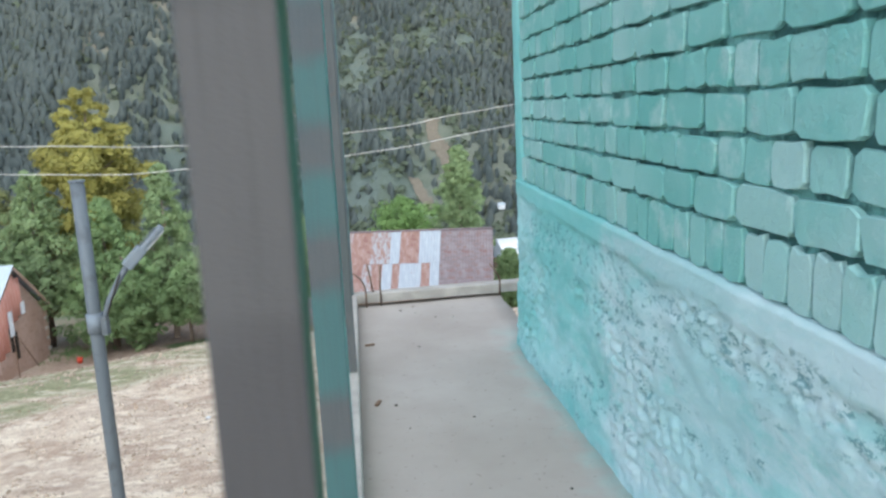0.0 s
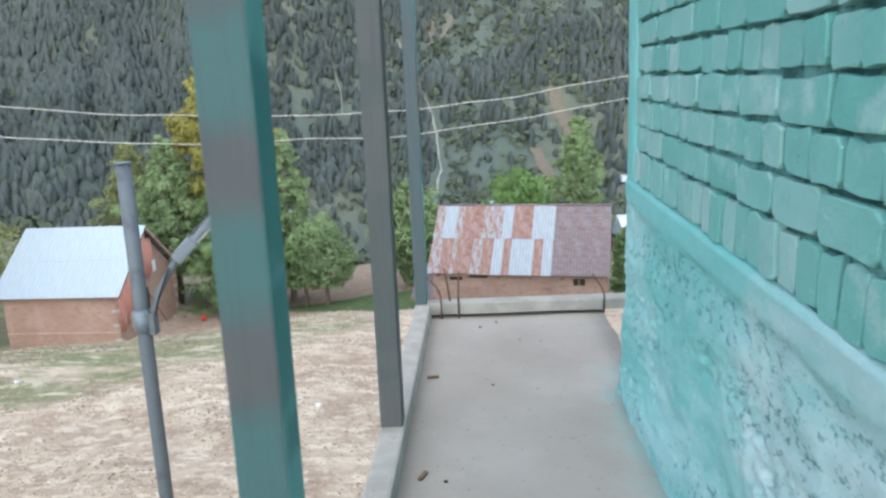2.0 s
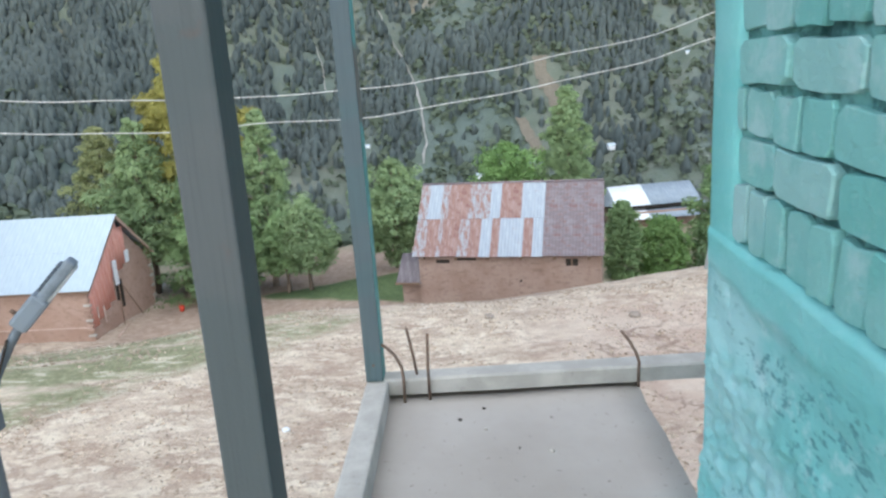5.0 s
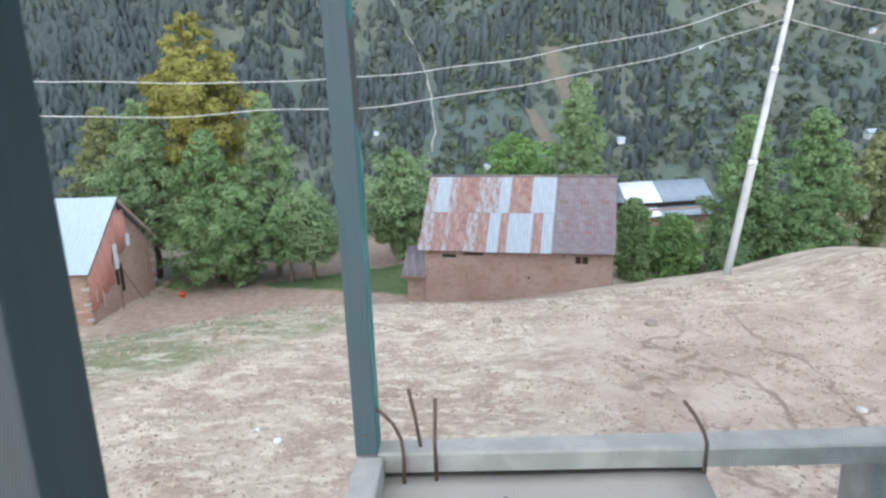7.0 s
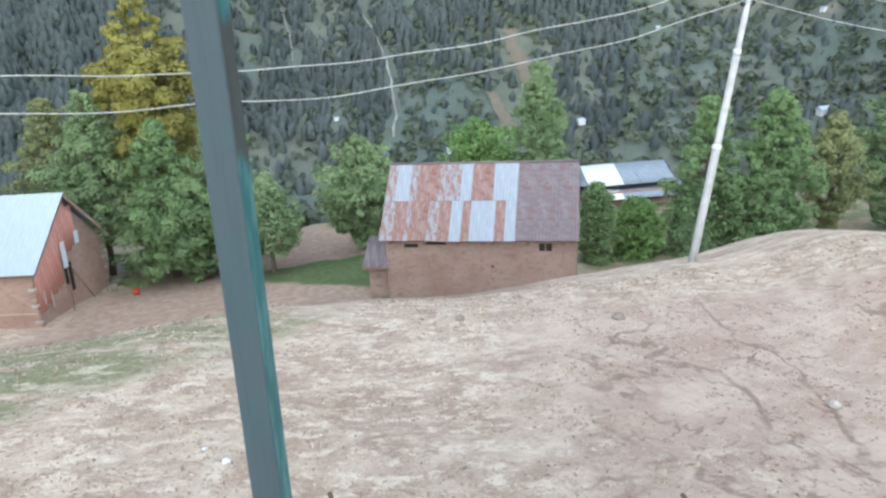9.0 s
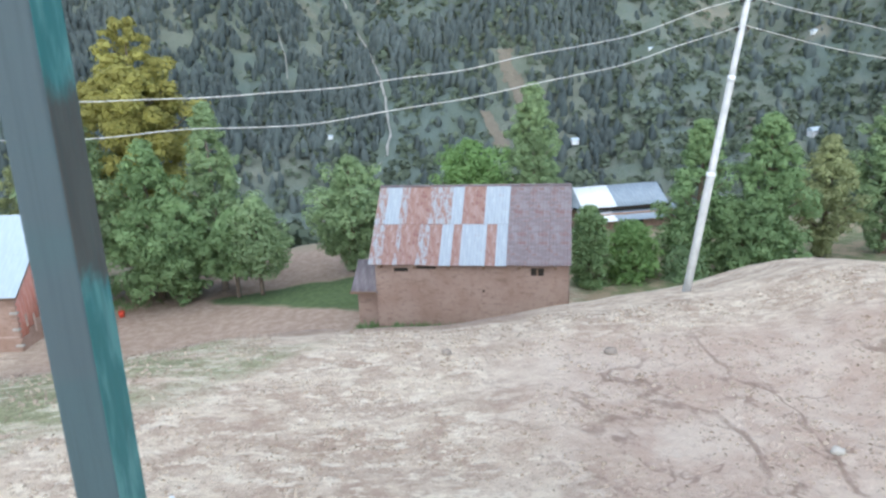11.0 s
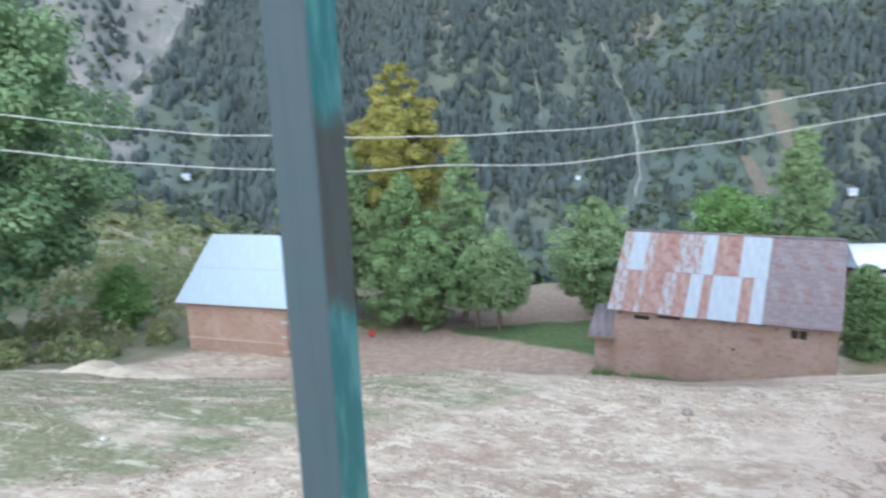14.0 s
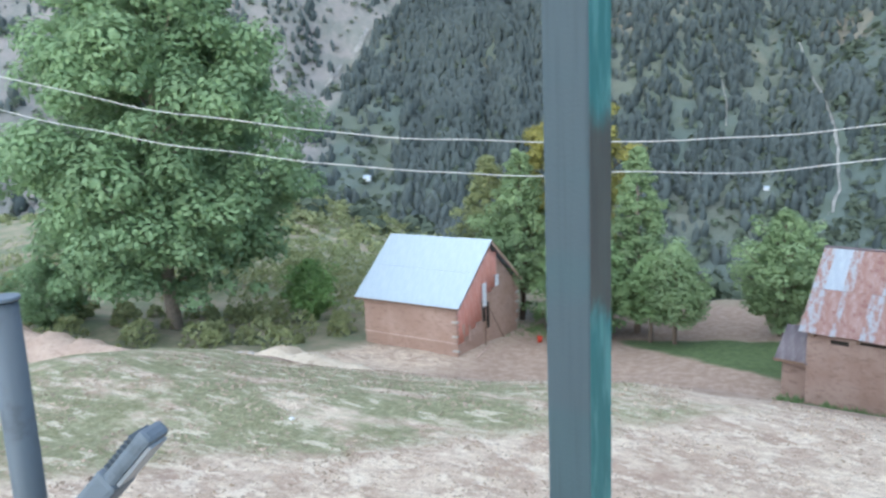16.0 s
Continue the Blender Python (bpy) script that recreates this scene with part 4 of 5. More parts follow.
def barn():
    """The long mud barn with a patched tin roof."""
    yaw = -11.5
    e = empty("barn", pose(-2.42, 29.12, 0, 0, 0, yaw), "mud-walled barn with a patched rusty tin roof", "barn")
    w, run, z_e, z_r, z_b = 6.95, 2.35, -5.45, -3.17, -7.55
    over = 0.28
    rise = z_r - z_e
    slope = math.hypot(run, rise)
    tilt = math.degrees(math.atan2(rise, run))
    body = part("wall", shell_walls(w - 0.25, 2 * run - 2 * over, z_e - z_b + 0.16, rise - 0.30), MUD, e)
    body.location = (0.17, over, z_b)
    # front slope: two rows of sheets, then a run of older brown sheets
    rng = random.Random(3)
    plan = ((0.35, MIXED), (0.50, GALV), (0.30, MIXED), (0.80, RUSTY), (0.42, MIXED), (0.38, MIXED), (0.40, GALV), (0.80, RUSTY), (0.83, GALV))
    low = ((0.50, MIXED), (0.40, RUSTY), (0.20, MIXED), (0.65, RUSTY), (0.45, MIXED), (0.45, RUSTY), (0.40, GALV), (0.35, RUSTY), (0.90, GALV), (0.37, RUSTY), (0.42, GALV))
    for row, y0, lift in ((low, 0.0, 0.0), (plan, slope * 0.5, 0.014)):
        x = 0.0
        k = (w - 2.16) / sum(s[0] for s in row)
        for s, m in row:
            s *= k
            b = corrugated(s + 0.03, slope * 0.5 + (0.08 if y0 == 0 else 0.0), rng=rng, amp=0.006, pitch=0.12)
            p = part("roof_sheet", b, m, e)
            p.matrix_local = pose(0, 0, z_e, tilt, 0, 0) @ pose(x, y0 - (0.0 if y0 else rng.random() * 0.04), lift + rng.random() * 0.006)
            x += s
    for k in range(3):
        p = part("roof_sheet", corrugated(0.74, slope, amp=0.006, pitch=0.12), PURPLE, e)
        p.matrix_local = pose(0, 0, z_e, tilt, 0, 0) @ pose(w - 2.16 + 0.72 * k, -0.02 * (k == 1), 0.012 * (k % 2))
    for k in range(9):
        p = part("back_roof_sheet", corrugated(0.80, slope, amp=0.006, pitch=0.12), PURPLE, e)
        p.matrix_local = pose(w, 2 * run, z_e, tilt, 0, 180) @ pose(0.772 * k, 0, 0.012 * (k % 2))
    part("ridge_cap", tube([(0, run, z_r + 0.02), (w, run, z_r + 0.02)], 0.045, 8), PURPLE, e)
    for k, x in enumerate((0.35, 1.6, 2.8, 4.0, 5.2, 6.4)):
        part("rafter", box(x, x + 0.09, -0.02, 2 * run + 0.02, -0.14, -0.05, m=None), WOOD, e).matrix_local = pose(0, 0, z_e + 0.0)
    for x0, x1, z0, z1 in ((0.85, 1.35, -0.33, -0.20), (1.55, 2.35, -0.22, -0.14), (5.62, 6.05, -0.44, -0.18)):
        part("wall_vent", box(x0, x1, over - 0.012, over + 0.1, z_e + z0, z_e + z1), DARK, e, "dark slot below the eave")
    part("vent_post", box(5.80, 5.86, over - 0.02, over + 0.02, z_e - 0.44, z_e - 0.18), WOOD, e)
    part("wall_hole", box(3.95, 4.03, over - 0.012, over + 0.05, z_e - 1.05, z_e - 0.97), DARK, e)
    # lean-to with dark tin
    part("lean_to_wall", box(-0.62, 0.165, 0.55, 2.6, z_b - 0.7, z_e - 1.05), MUD, e, "low mud lean-to wall")
    for k in range(3):
        p = part("lean_to_sheet", corrugated(0.36, 1.5, amp=0.012), DARKSHEET, e)
        p.matrix_local = pose(-0.78 + 0.32 * k, 0.22, z_e - 1.12, 36, 0, 0) @ pose(0, 0, 0.008 * (k % 2))
    part("lean_to_trim", box(-0.80, 0.16, 0.19, 0.23, z_e - 1.16, z_e - 1.08), WOOD, e)
    return e


barn()


def tall_shed():
    """The mud-brick shed with a pale blue tin roof and clad gable."""
    e = empty("mud_brick_shed", pose(-21.55, 31.05, 0, 0, 0, -1.5), "mud-brick shed with a pale blue tin roof", "shed")
    w, run, z_e, z_r, z_b = 5.75, 3.15, -6.58, -4.05, -8.75
    rise = z_r - z_e
    slope, tilt = math.hypot(run, rise), math.degrees(math.atan2(rise, run))
    over = 0.30
    body = part("wall", shell_walls(w - 0.62, 2 * run - 2 * over, z_e - z_b + 0.2, rise - 0.35, base=1.0), MUD2, e)
    body.location = (0.35, over, z_b)
    for k in range(4):
        for y0, l, lift in ((0, slope * 0.53, 0.0), (slope * 0.5, slope * 0.5, 0.015)):
            p = part("roof_sheet", corrugated(w / 4 + 0.04, l, amp=0.003), BLUESHEET, e)
            p.matrix_local = pose(0, 0, z_e, tilt, 0, 0) @ pose(w / 4 * k, y0, lift + 0.004 * (k % 2))
        p = part("back_roof_sheet", corrugated(w / 4 + 0.04, slope, amp=0.006), SLATE_SHEET, e)
        p.matrix_local = pose(w, 2 * run, z_e, tilt, 0, 180) @ pose(w / 4 * k, 0, 0.004 * (k % 2))
    part("eave_board", box(0.0, w, 0.0, 0.05, z_e - 0.10, z_e - 0.02), WOOD, e)
    gx = w - 0.27
    # cladding on the gable, hung in upright strips
    n = 7
    for k in range(n):
        y0 = over + 0.05 + 0.52 * k
        yc = y0 + 0.26
        top = z_e + rise * (1 - abs(yc - run) / run) - 0.20
        bot = z_b + 0.45 + 0.20 * k if k < 4 else z_e - 0.15 + 0.16 * (k - 4)
        p = part("gable_sheet", corrugated(0.54, max(0.5, top - bot), amp=0.012), REDCLAD, e)
        p.matrix_local = pose(gx + 0.03 + 0.006 * (k % 2), y0, bot, 90, 0, 90)
    for y, z0, z1 in ((2.55, -0.55, 0.55), (3.75, 0.18, 0.72)):
        part("gable_opening", box(gx + 0.05, gx + 0.075, y, y + 0.34, z_e + z0, z_e + z1), WHITEWALL, e, "pale patch in the gable")
    part("gable_gap", box(gx + 0.0, gx + 0.03, 2.95, 3.18, z_b + 0.5, z_b + 1.75), DARK, e, "dark broken gap in the gable")
    for y, z, h in ((1.25, 0.35, 0.75), (0.75, 0.75, 0.5)):
        part("gable_patch", box(gx + 0.045, gx + 0.06, y, y + 0.13, z_b + z, z_b + z + h), LEDGE, e, "pale worn strip on the cladding")
    part("gable_gap", box(gx + 0.0, gx + 0.034, 2.6, 2.8, z_b + 0.9, z_b + 2.1), DARK, e, "dark broken gap in the gable")
    part("prop", tube([(gx + 0.35, 2.2, z_b - 0.1), (gx + 0.08, 2.75, z_b + 1.2)], 0.025, 6), WOOD, e, "leaning timber prop")
    part("prop", tube([(gx + 0.9, 0.5, z_b - 0.02), (gx + 0.7, 2.0, z_b + 0.02)], 0.03, 6), LEDGE, e, "pale pole lying before the gable")
    part("prop", tube([(gx + 0.5, 3.7, z_b - 0.1), (gx + 0.06, 3.1, z_b + 1.5)], 0.03, 6), WOOD, e, "leaning timber prop")
    part("plinth_line", box(0.33, gx + 0.02, over - 0.05, over - 0.002, z_b + 0.48, z_b + 0.53), LEDGE, e, "pale mud ledge")
    rng = random.Random(8)
    for y in (over - 0.02, 2 * run - over - 0.02):
        for k in range(15 if y > 1 else 9):
            z = z_b + 0.05 + 0.165 * k if y > 1 else z_b + 0.1 + 0.22 * k
            s = 0.10 + 0.14 * rng.random()
            part("quoin_stone", box(gx - 0.2, gx + 0.05 + 0.06 * rng.random(), y - 0.1 if y > 1 else y - 0.06, y + s if y > 1 else y + 0.1, z, z + 0.10, bevel=0.02), STONE if k % 3 == 0 else MUD2, e)
    part("barge_board", box(0, 0.05, 0, slope, -0.12, -0.01), WOOD, e).matrix_local = pose(w - 0.04, 0, z_e, tilt, 0, 0)
    b = part("barge_board", box(0, 0.05, 0, slope, -0.14, -0.01), MUD2, e)
    b.matrix_local = pose(w + 0.01, 2 * run, z_e, tilt, 0, 180)
    return e


tall_shed()


def far_house():
    """The house with a two-tiered bright tin roof beyond the field."""
    e = empty("farmhouse", pose(8.2, 44.0, 0, 0, 0, 8), "farmhouse with a tiered bright tin roof behind trees", "house")
    zb = ground_z(10, 46) - 0.6
    part("wall", box(0.5, 6.2, 1.2, 5.0, zb, -7.85), MUD2, e)
    # near-black wall stands for the shaded slot between the two roofs
    part("upper_wall", box(0.7, 6.0, 2.2, 4.4, -7.85, -7.45), DARK, e)
    for k, m in enumerate((WHITESHEET, WHITESHEET, SLATE_SHEET, SLATE_SHEET, SLATE_SHEET)):
        p = part("upper_roof_sheet", corrugated(1.08, 2.0, amp=0.012), m, e)
        p.matrix_local = pose(0.6 + 1.06 * k, 1.5, -7.5, 29, 0, 0) @ pose(0, 0, 0.006 * (k % 2))
        p = part("back_roof_sheet", corrugated(1.08, 2.0, amp=0.012), SLATE_SHEET, e)
        p.matrix_local = pose(0.6 + 1.06 * (k + 1), 4.98, -7.5, 29, 0, 180)
    # solid dark strip put in as the shade under the upper eave
    part("eave_shade_strip", box(0.55, 5.95, 1.47, 1.52, -7.68, -7.52), DARK, e, "near-black strip as shade below the upper roof")
    for k, m in enumerate((WHITESHEET, WHITESHEET, SLATE_SHEET, SLATE_SHEET, SLATE_SHEET, SLATE_SHEET)):
        p = part("lower_roof_sheet", corrugated(1.02, 1.5, amp=0.012), m, e)
        p.matrix_local = pose(0.4 + 1.0 * k, 0.6, -8.15, 20, 0, 0) @ pose(0, 0, 0.006 * (k % 2))
    hip = bmesh.new()
    q = [hip.verts.new(v) for v in ((0.62, 1.5, -7.49), (0.62, 4.98, -7.49), (-0.45, 3.2, -7.6), (0.62, 3.24, -6.53))]
    for f in ((0, 3, 2), (3, 1, 2), (0, 2, 1), (0, 1, 3)):
        hip.faces.new([q[k] for k in f])
    part("hip_sheet", hip, SLATE_SHEET, e)
    part("window", box(3.6, 4.2, 1.17, 1.22, -9.0, -8.3), DARK, e)
    return e


far_house()


# ---------------------------------------------------------------- trees
def tree(name, x, y, h, crown, leaf, bark, label, seed, leaves=5000, size=0.20, trunk=0.16, base=None, lean=0.0, start=0.2, group="", lobes=2.0):
    """A tree: tapered trunk, limbs that reach into the crown, and a crown of leaves hung in uneven clumps.
    crown(u) gives the crown's radius at the height fraction u."""
    rng = random.Random(seed)
    z0 = ground_z(x, y) - 0.15 if base is None else base
    e = empty(name, pose(x, y, z0), label, "tree", group)
    pts, rad = [], []
    for k in range(9):
        u = k / 8
        pts.append((lean * u * h + 0.02 * h * noise.noise(Vector((u * 3, seed, 0))), 0.02 * h * noise.noise(Vector((u * 3, seed, 7))), u * h * 0.93))
        rad.append(trunk * (1 - u) ** 0.8 + 0.015)
    bm = tube(pts, rad, 9)
    tips = []
    for k in range(26):
        u = start + (0.96 - start) * (k + rng.random()) / 26
        i = min(7, int(u * 8))
        o = Vector(pts[i]).lerp(Vector(pts[i + 1]), u * 8 - i)
        a = k * 2.4 + rng.random()
        r = crown(u) * (0.65 + 0.35 * rng.random())
        tip = o + Vector((r * math.cos(a), r * math.sin(a), r * (0.45 + 0.3 * rng.random())))
        mid = o.lerp(tip, 0.5) + Vector((0, 0, -0.08 * r))
        if r > 0.2:
            add_tube(bm, [o, mid, tip], [rad[i] * 0.45, rad[i] * 0.26, 0.012], 5)
        tips.append((tip, r))
    part("trunk", bm, bark, e, smooth=True)
    # clumps: at limb tips, and through the outer crown; leaves lie over the upper side of each clump
    clumps = []
    for k in range(int(150 * lobes)):
        u = start + (1.0 - start) * rng.random() ** 0.9
        a = rng.random() * 6.283
        lobe = 0.80 + 0.62 * noise.noise(Vector((math.cos(a) * 1.5, math.sin(a) * 1.5, u * 4 + seed)))
        r = crown(u) * (0.30 + 0.66 * math.sqrt(rng.random())) * lobe
        i = min(7, int(min(u, 0.999) * 8))
        o = Vector(pts[i])
        clumps.append((Vector((o.x + r * math.cos(a), o.y + r * math.sin(a), u * h)), max(0.24, crown(u) * (0.15 + 0.19 * rng.random()) / lobes ** 0.4)))
    clumps += [(t, max(0.24, r * 0.30)) for t, r in tips]
    verts, faces = [], []
    total = sum(r * r for c, r in clumps)
    for c, r in clumps:
        for _ in range(int(3.7 * leaves * r * r / total) + 6):
            d = Vector((rng.gauss(0, 1), rng.gauss(0, 1), rng.gauss(0.25, 0.9))).normalized()
            p = c + Vector((d.x, d.y, d.z * 0.72)) * (r * (0.62 + 0.5 * rng.random()))
            s = size * 0.42 * (0.6 + 0.8 * rng.random())
            nrm = (d * 1.0 + Vector((rng.uniform(-0.6, 0.6), rng.uniform(-0.6, 0.6), rng.uniform(0.0, 1.0)))).normalized()
            ex = nrm.orthogonal().normalized()
            ex = (ex * math.cos(rng.random() * 6.28) + nrm.cross(ex) * math.sin(rng.random() * 6.28)).normalized()
            ey = nrm.cross(ex)
            i = len(verts)
            verts += [tuple(p - ex * s), tuple(p - ey * s * 0.55), tuple(p + ex * s), tuple(p + ey * s * 0.55)]
            faces.append((i, i + 1, i + 2, i + 3))
    me = bpy.data.meshes.new("crown")
    me.from_pydata(verts, [], faces)
    me.materials.append(leaf)
    c = new("crown", me)
    c.parent = e
    return e


def egg(r, low=0.25, peak=0.5):
    def f(u):
        if u < low * 0.6:
            return r * 0.25
        v = (u - low * 0.6) / (1 - low * 0.6)
        return r * max(0.12, (math.sin(math.pi * min(1, v ** 0.75)) ** 0.7))
    return f


def bush(r):
    """A full rounded bush that reaches the ground."""
    return lambda u: r * max(0.20, (1.02 - u) ** 0.42) * min(1.0, 0.80 + 0.7 * u)


def plume(r):
    """A feathery upright crown, widest low down, drawn out to a soft tip."""
    return lambda u: r * min(1.0, 0.55 + 2.0 * u) * max(0.10, (1.02 - u) ** 0.55) * 1.12


def column(r):
    return lambda u: r * max(0.12, min(1.0, 3.2 * (1.02 - u)) * min(1.0, 0.35 + 2.2 * u)) 


# grove behind the shed and the barn
tree("yellow_tree", -14.4, 41.5, 13.3, (lambda u: 2.75 * min(1.0, 0.20 + 2.6 * (1.0 - u)) * min(1.0, 0.5 + 1.4 * u)), LEAF_YELLOW, BARK, "tall yellow-green tree above the grove", 11, 15000, 0.24, 0.3, start=0.18, lobes=1.5)
tree("broadleaf_tree", -19.2, 40.5, 8.8, plume(2.6), LEAF_OLIVE, BARK, "olive-tinged broadleaf tree in the grove", 12, 5000, 0.20, group="grove trees")
tree("broadleaf_tree", -16.6, 39.0, 9.1, plume(2.7), LEAF_GREY, BARK, "full green broadleaf tree in the grove", 13, 7000, 0.20, group="grove trees")
tree("broadleaf_tree", -13.1, 38.0, 7.6, plume(2.4), LEAF_GREEN, BARK, "dense green broadleaf tree behind the shed", 14, 7000, 0.19, group="grove trees", start=0.08)
tree("broadleaf_tree", -11.6, 37.0, 5.1, egg(2.2), LEAF_GREEN, BARK, "low spreading dark green tree in the grove", 15, 6000, 0.19, group="grove trees", start=0.06)
tree("poplar_tree", -10.4, 39.0, 9.1, plume(2.1), LEAF_GREY, PALEBARK, "slender grey-green poplar in the grove", 16, 6000, 0.19, start=0.12)
tree("fruit_tree", -8.0, 36.6, 4.6, egg(1.7), LEAF_GREY, BARK, "small orchard tree on the turf", 17, 4000, 0.17, 0.10, start=0.28, group="orchard trees")
tree("fruit_tree", -9.2, 36.9, 4.2, egg(1.5), LEAF_GREEN, BARK, "small orchard tree with a thin trunk", 18, 3500, 0.17, 0.09, start=0.3, group="orchard trees")
tree("fruit_tree", -3.9, 38.6, 5.6, egg(2.3), LEAF_GREY, BARK, "grey-green tree beside the barn", 19, 6000, 0.19, start=0.08)
tree("round_tree", 2.1, 46.0, 5.6, egg(2.5), LEAF_BRIGHT, BARK, "bright green round tree behind the barn", 20, 6000, 0.20)
tree("poplar_tree", 5.9, 46.5, 8.6, plume(2.1), LEAF_GREY, PALEBARK, "upright green tree behind the barn", 21, 7000, 0.21)
tree("shrub", 6.3, 33.5, 3.4, bush(1.05), LEAF_GREEN, BARK, "dark green shrub at the barn corner", 22, 2600, 0.16, 0.06, start=0.04)
tree("shrub", 8.2, 34.0, 2.6, bush(1.45), LEAF_BRIGHT, BARK, "green shrub beyond the barn", 23, 2600, 0.16, 0.06, start=0.04)
tree("shrub", 10.3, 33.5, 1.6, bush(1.0), LEAF_DARK, BARK, "low green shrub by the field", 24, 1800, 0.15, 0.05, start=0.04)
tree("willow_tree", 11.2, 34.5, 6.6, plume(1.9), LEAF_GREEN, BARK, "airy green tree at the field edge", 25, 6000, 0.17, start=0.04, group="field edge trees")
tree("willow_tree", 13.9, 34.2, 6.8, plume(2.0), LEAF_GREEN, BARK, "broad green tree at the field edge", 26, 7500, 0.17, start=0.04, group="field edge trees")
tree("willow_tree", 13.2, 33.6, 3.4, bush(1.9), LEAF_GREEN, BARK, "low bushy green tree at the field edge", 29, 6000, 0.17, start=0.03, group="field edge trees")
tree("willow_tree", 17.4, 36.0, 5.6, egg(1.5), LEAF_OLIVE, BARK, "low olive-green tree at the field edge", 27, 4000, 0.17, start=0.06, group="field edge trees")
tree("willow_tree", 20.5, 36.5, 7.4, column(1.5), LEAF_GREY, BARK, "slender green tree beyond the field", 28, 5000, 0.18, start=0.06, group="field edge trees")
# large tree to the west
tree("walnut_tree", -30.9, 28.2, 18.6, (lambda u: 7.4 * min(1.0, 0.62 + 1.6 * max(0.0, u - 0.1)) * min(1.0, 0.20 + 1.12 * max(0.0, 1.0 - u) ** 0.55)), LEAF_DARK, PALEBARK, "large full-crowned green tree by the field", 30, 36000, 0.34, 0.36, start=0.12, lobes=3.2)
tree("shrub", -26.5, 33.5, 3.4, egg(1.6), LEAF_BRIGHT, BARK, "bright green shrub near the large tree", 31, 2500, 0.16, 0.05, start=0.04)
tree("shrub", -37.0, 25.0, 3.6, egg(2.2), LEAF_DARK, BARK, "dark shrub under the large tree", 32, 3000, 0.18, 0.05, start=0.04)


# ---------------------------------------------------------------- far hillside: gullies and huts
def on_mountain(side, lift):
    """The place on the far slope seen from the veranda at side (x over y) and lift (z over y)."""
    y = 265.0
    while y < 900 and 1.5 + lift * y > mountain_z(side * y, y):
        y += 1.0
    return Vector((side * y, y, mountain_z(side * y, y)))


def gully(name, line, width, label):
    bm = bmesh.new()
    rows = []
    for (s0, l0), (s1, l1) in zip(line, line[1:]):
        for k in range(12):
            u = k / 12
            p = on_mountain(s0 + (s1 - s0) * u + 0.004 * noise.noise(Vector((l0 * 90 + u * 2, s0, 0))), l0 + (l1 - l0) * u)
            w = width * (0.6 + 0.8 * abs(noise.noise(Vector((u * 5, l0 * 40, 3)))))
            rows.append([bm.verts.new((p.x + d * w, p.y - 2.0, mountain_z(p.x + d * w, p.y - 2.0) + 1.4)) for d in (-1, -0.3, 0.3, 1)])
    for a, b in zip(rows, rows[1:]):
        for k in range(3):
            bm.faces.new((a[k], a[k + 1], b[k + 1], b[k]))
    slip = name == "landslip"
    tagged(part(name, bm, SLIP_SOIL if slip else GRAVEL), label, "landslip" if slip else "stream bed", "landslips" if slip else "gullies on the mountainside")


GRAVEL = mat_concrete("pale_gravel", (0.22, 0.22, 0.21), (0.31, 0.305, 0.29), 0.3)
SLIP_SOIL = mat_mud("landslip_soil", (0.140, 0.122, 0.097), (0.172, 0.150, 0.120), (0.10, 0.105, 0.085))
gully("landslip", SLIP, 4.2, "bare brown landslip on the mountainside")
gully("landslip", SCAR, 3.6, "bare brown landslip on the mountainside")
gully("stream_bed", STREAM, 0.6, "pale gravel stream bed down the mountain")
gully("stream_bed", LOWER_STREAM, 0.9, "pale gravel stream bed at the valley floor")
gully("scree", SCREE, 1.6, "pale scree beside the forest edge")
gully("stream_bed", RUNNEL, 0.35, "thin pale gully in the forest")


def hut(side, lift, s):
    p = on_mountain(side, lift)
    e = empty("hill_hut", pose(p.x, p.y - 2, mountain_z(p.x, p.y - 2) - 0.5, 0, 0, 20 * math.sin(side * 40)), "small pale hut on the far mountainside", "hut", "huts on the mountainside")
    part("wall", box(-s, s, -s * 0.7, s * 0.7, 0, s * 1.3), WHITEWALL, e)
    bm = bmesh.new()
    a = [bm.verts.new(v) for x in (-s * 1.15, s * 1.15) for v in ((x, -s * 0.9, s * 1.3), (x, 0, s * 1.9), (x, s * 0.9, s * 1.3))]
    for f in ((0, 1, 4, 3), (1, 2, 5, 4), (0, 3, 5, 2), (0, 2, 1), (3, 4, 5)):
        bm.faces.new([a[k] for k in f])
    part("roof", bm, BLUESHEET, e)


for side, lift, s in HUTS:
    hut(side, lift, s)


# ---------------------------------------------------------------- loose things on the field
def lump_mesh(name, r, seed, flat=0.6):
    bm = bmesh.new()
    bmesh.ops.create_icosphere(bm, subdivisions=2, radius=r)
    for v in bm.verts:
        k = 1 + 0.35 * noise.noise(v.co * (1.6 / r) + Vector((seed, 0, 0)))
        v.co = Vector((v.co.x * k, v.co.y * k, v.co.z * k * flat))
    return bm


for k, (x, y, r, m, lab) in enumerate(((2.6, 15.46, 0.11, DARKSTONE, "dark stone lying on the stubble field"), (-2.8, 11.64, 0.055, WHITEWALL, "small white scrap on the field"),
                                       (-3.14, 11.95, 0.035, WHITEWALL, "small white scrap on the field"), (0.0, 15.6, 0.09, DARKSTONE, "dark stone lying on the stubble field"),
                                       (4.4, 12.2, 0.08, STONE, "small stone on bare soil"), (-8.2, 12.9, 0.045, WHITEWALL, "small white scrap on the grass"))):
    o = part("scrap" if m is WHITEWALL else "field_stone", lump_mesh("lump", r, k), m, smooth=True)
    o.location = (x, y, ground_z(x, y) + r * 0.2)
    tagged(o, lab, "litter" if m is WHITEWALL else "stone", "" if m is WHITEWALL else "loose stones")
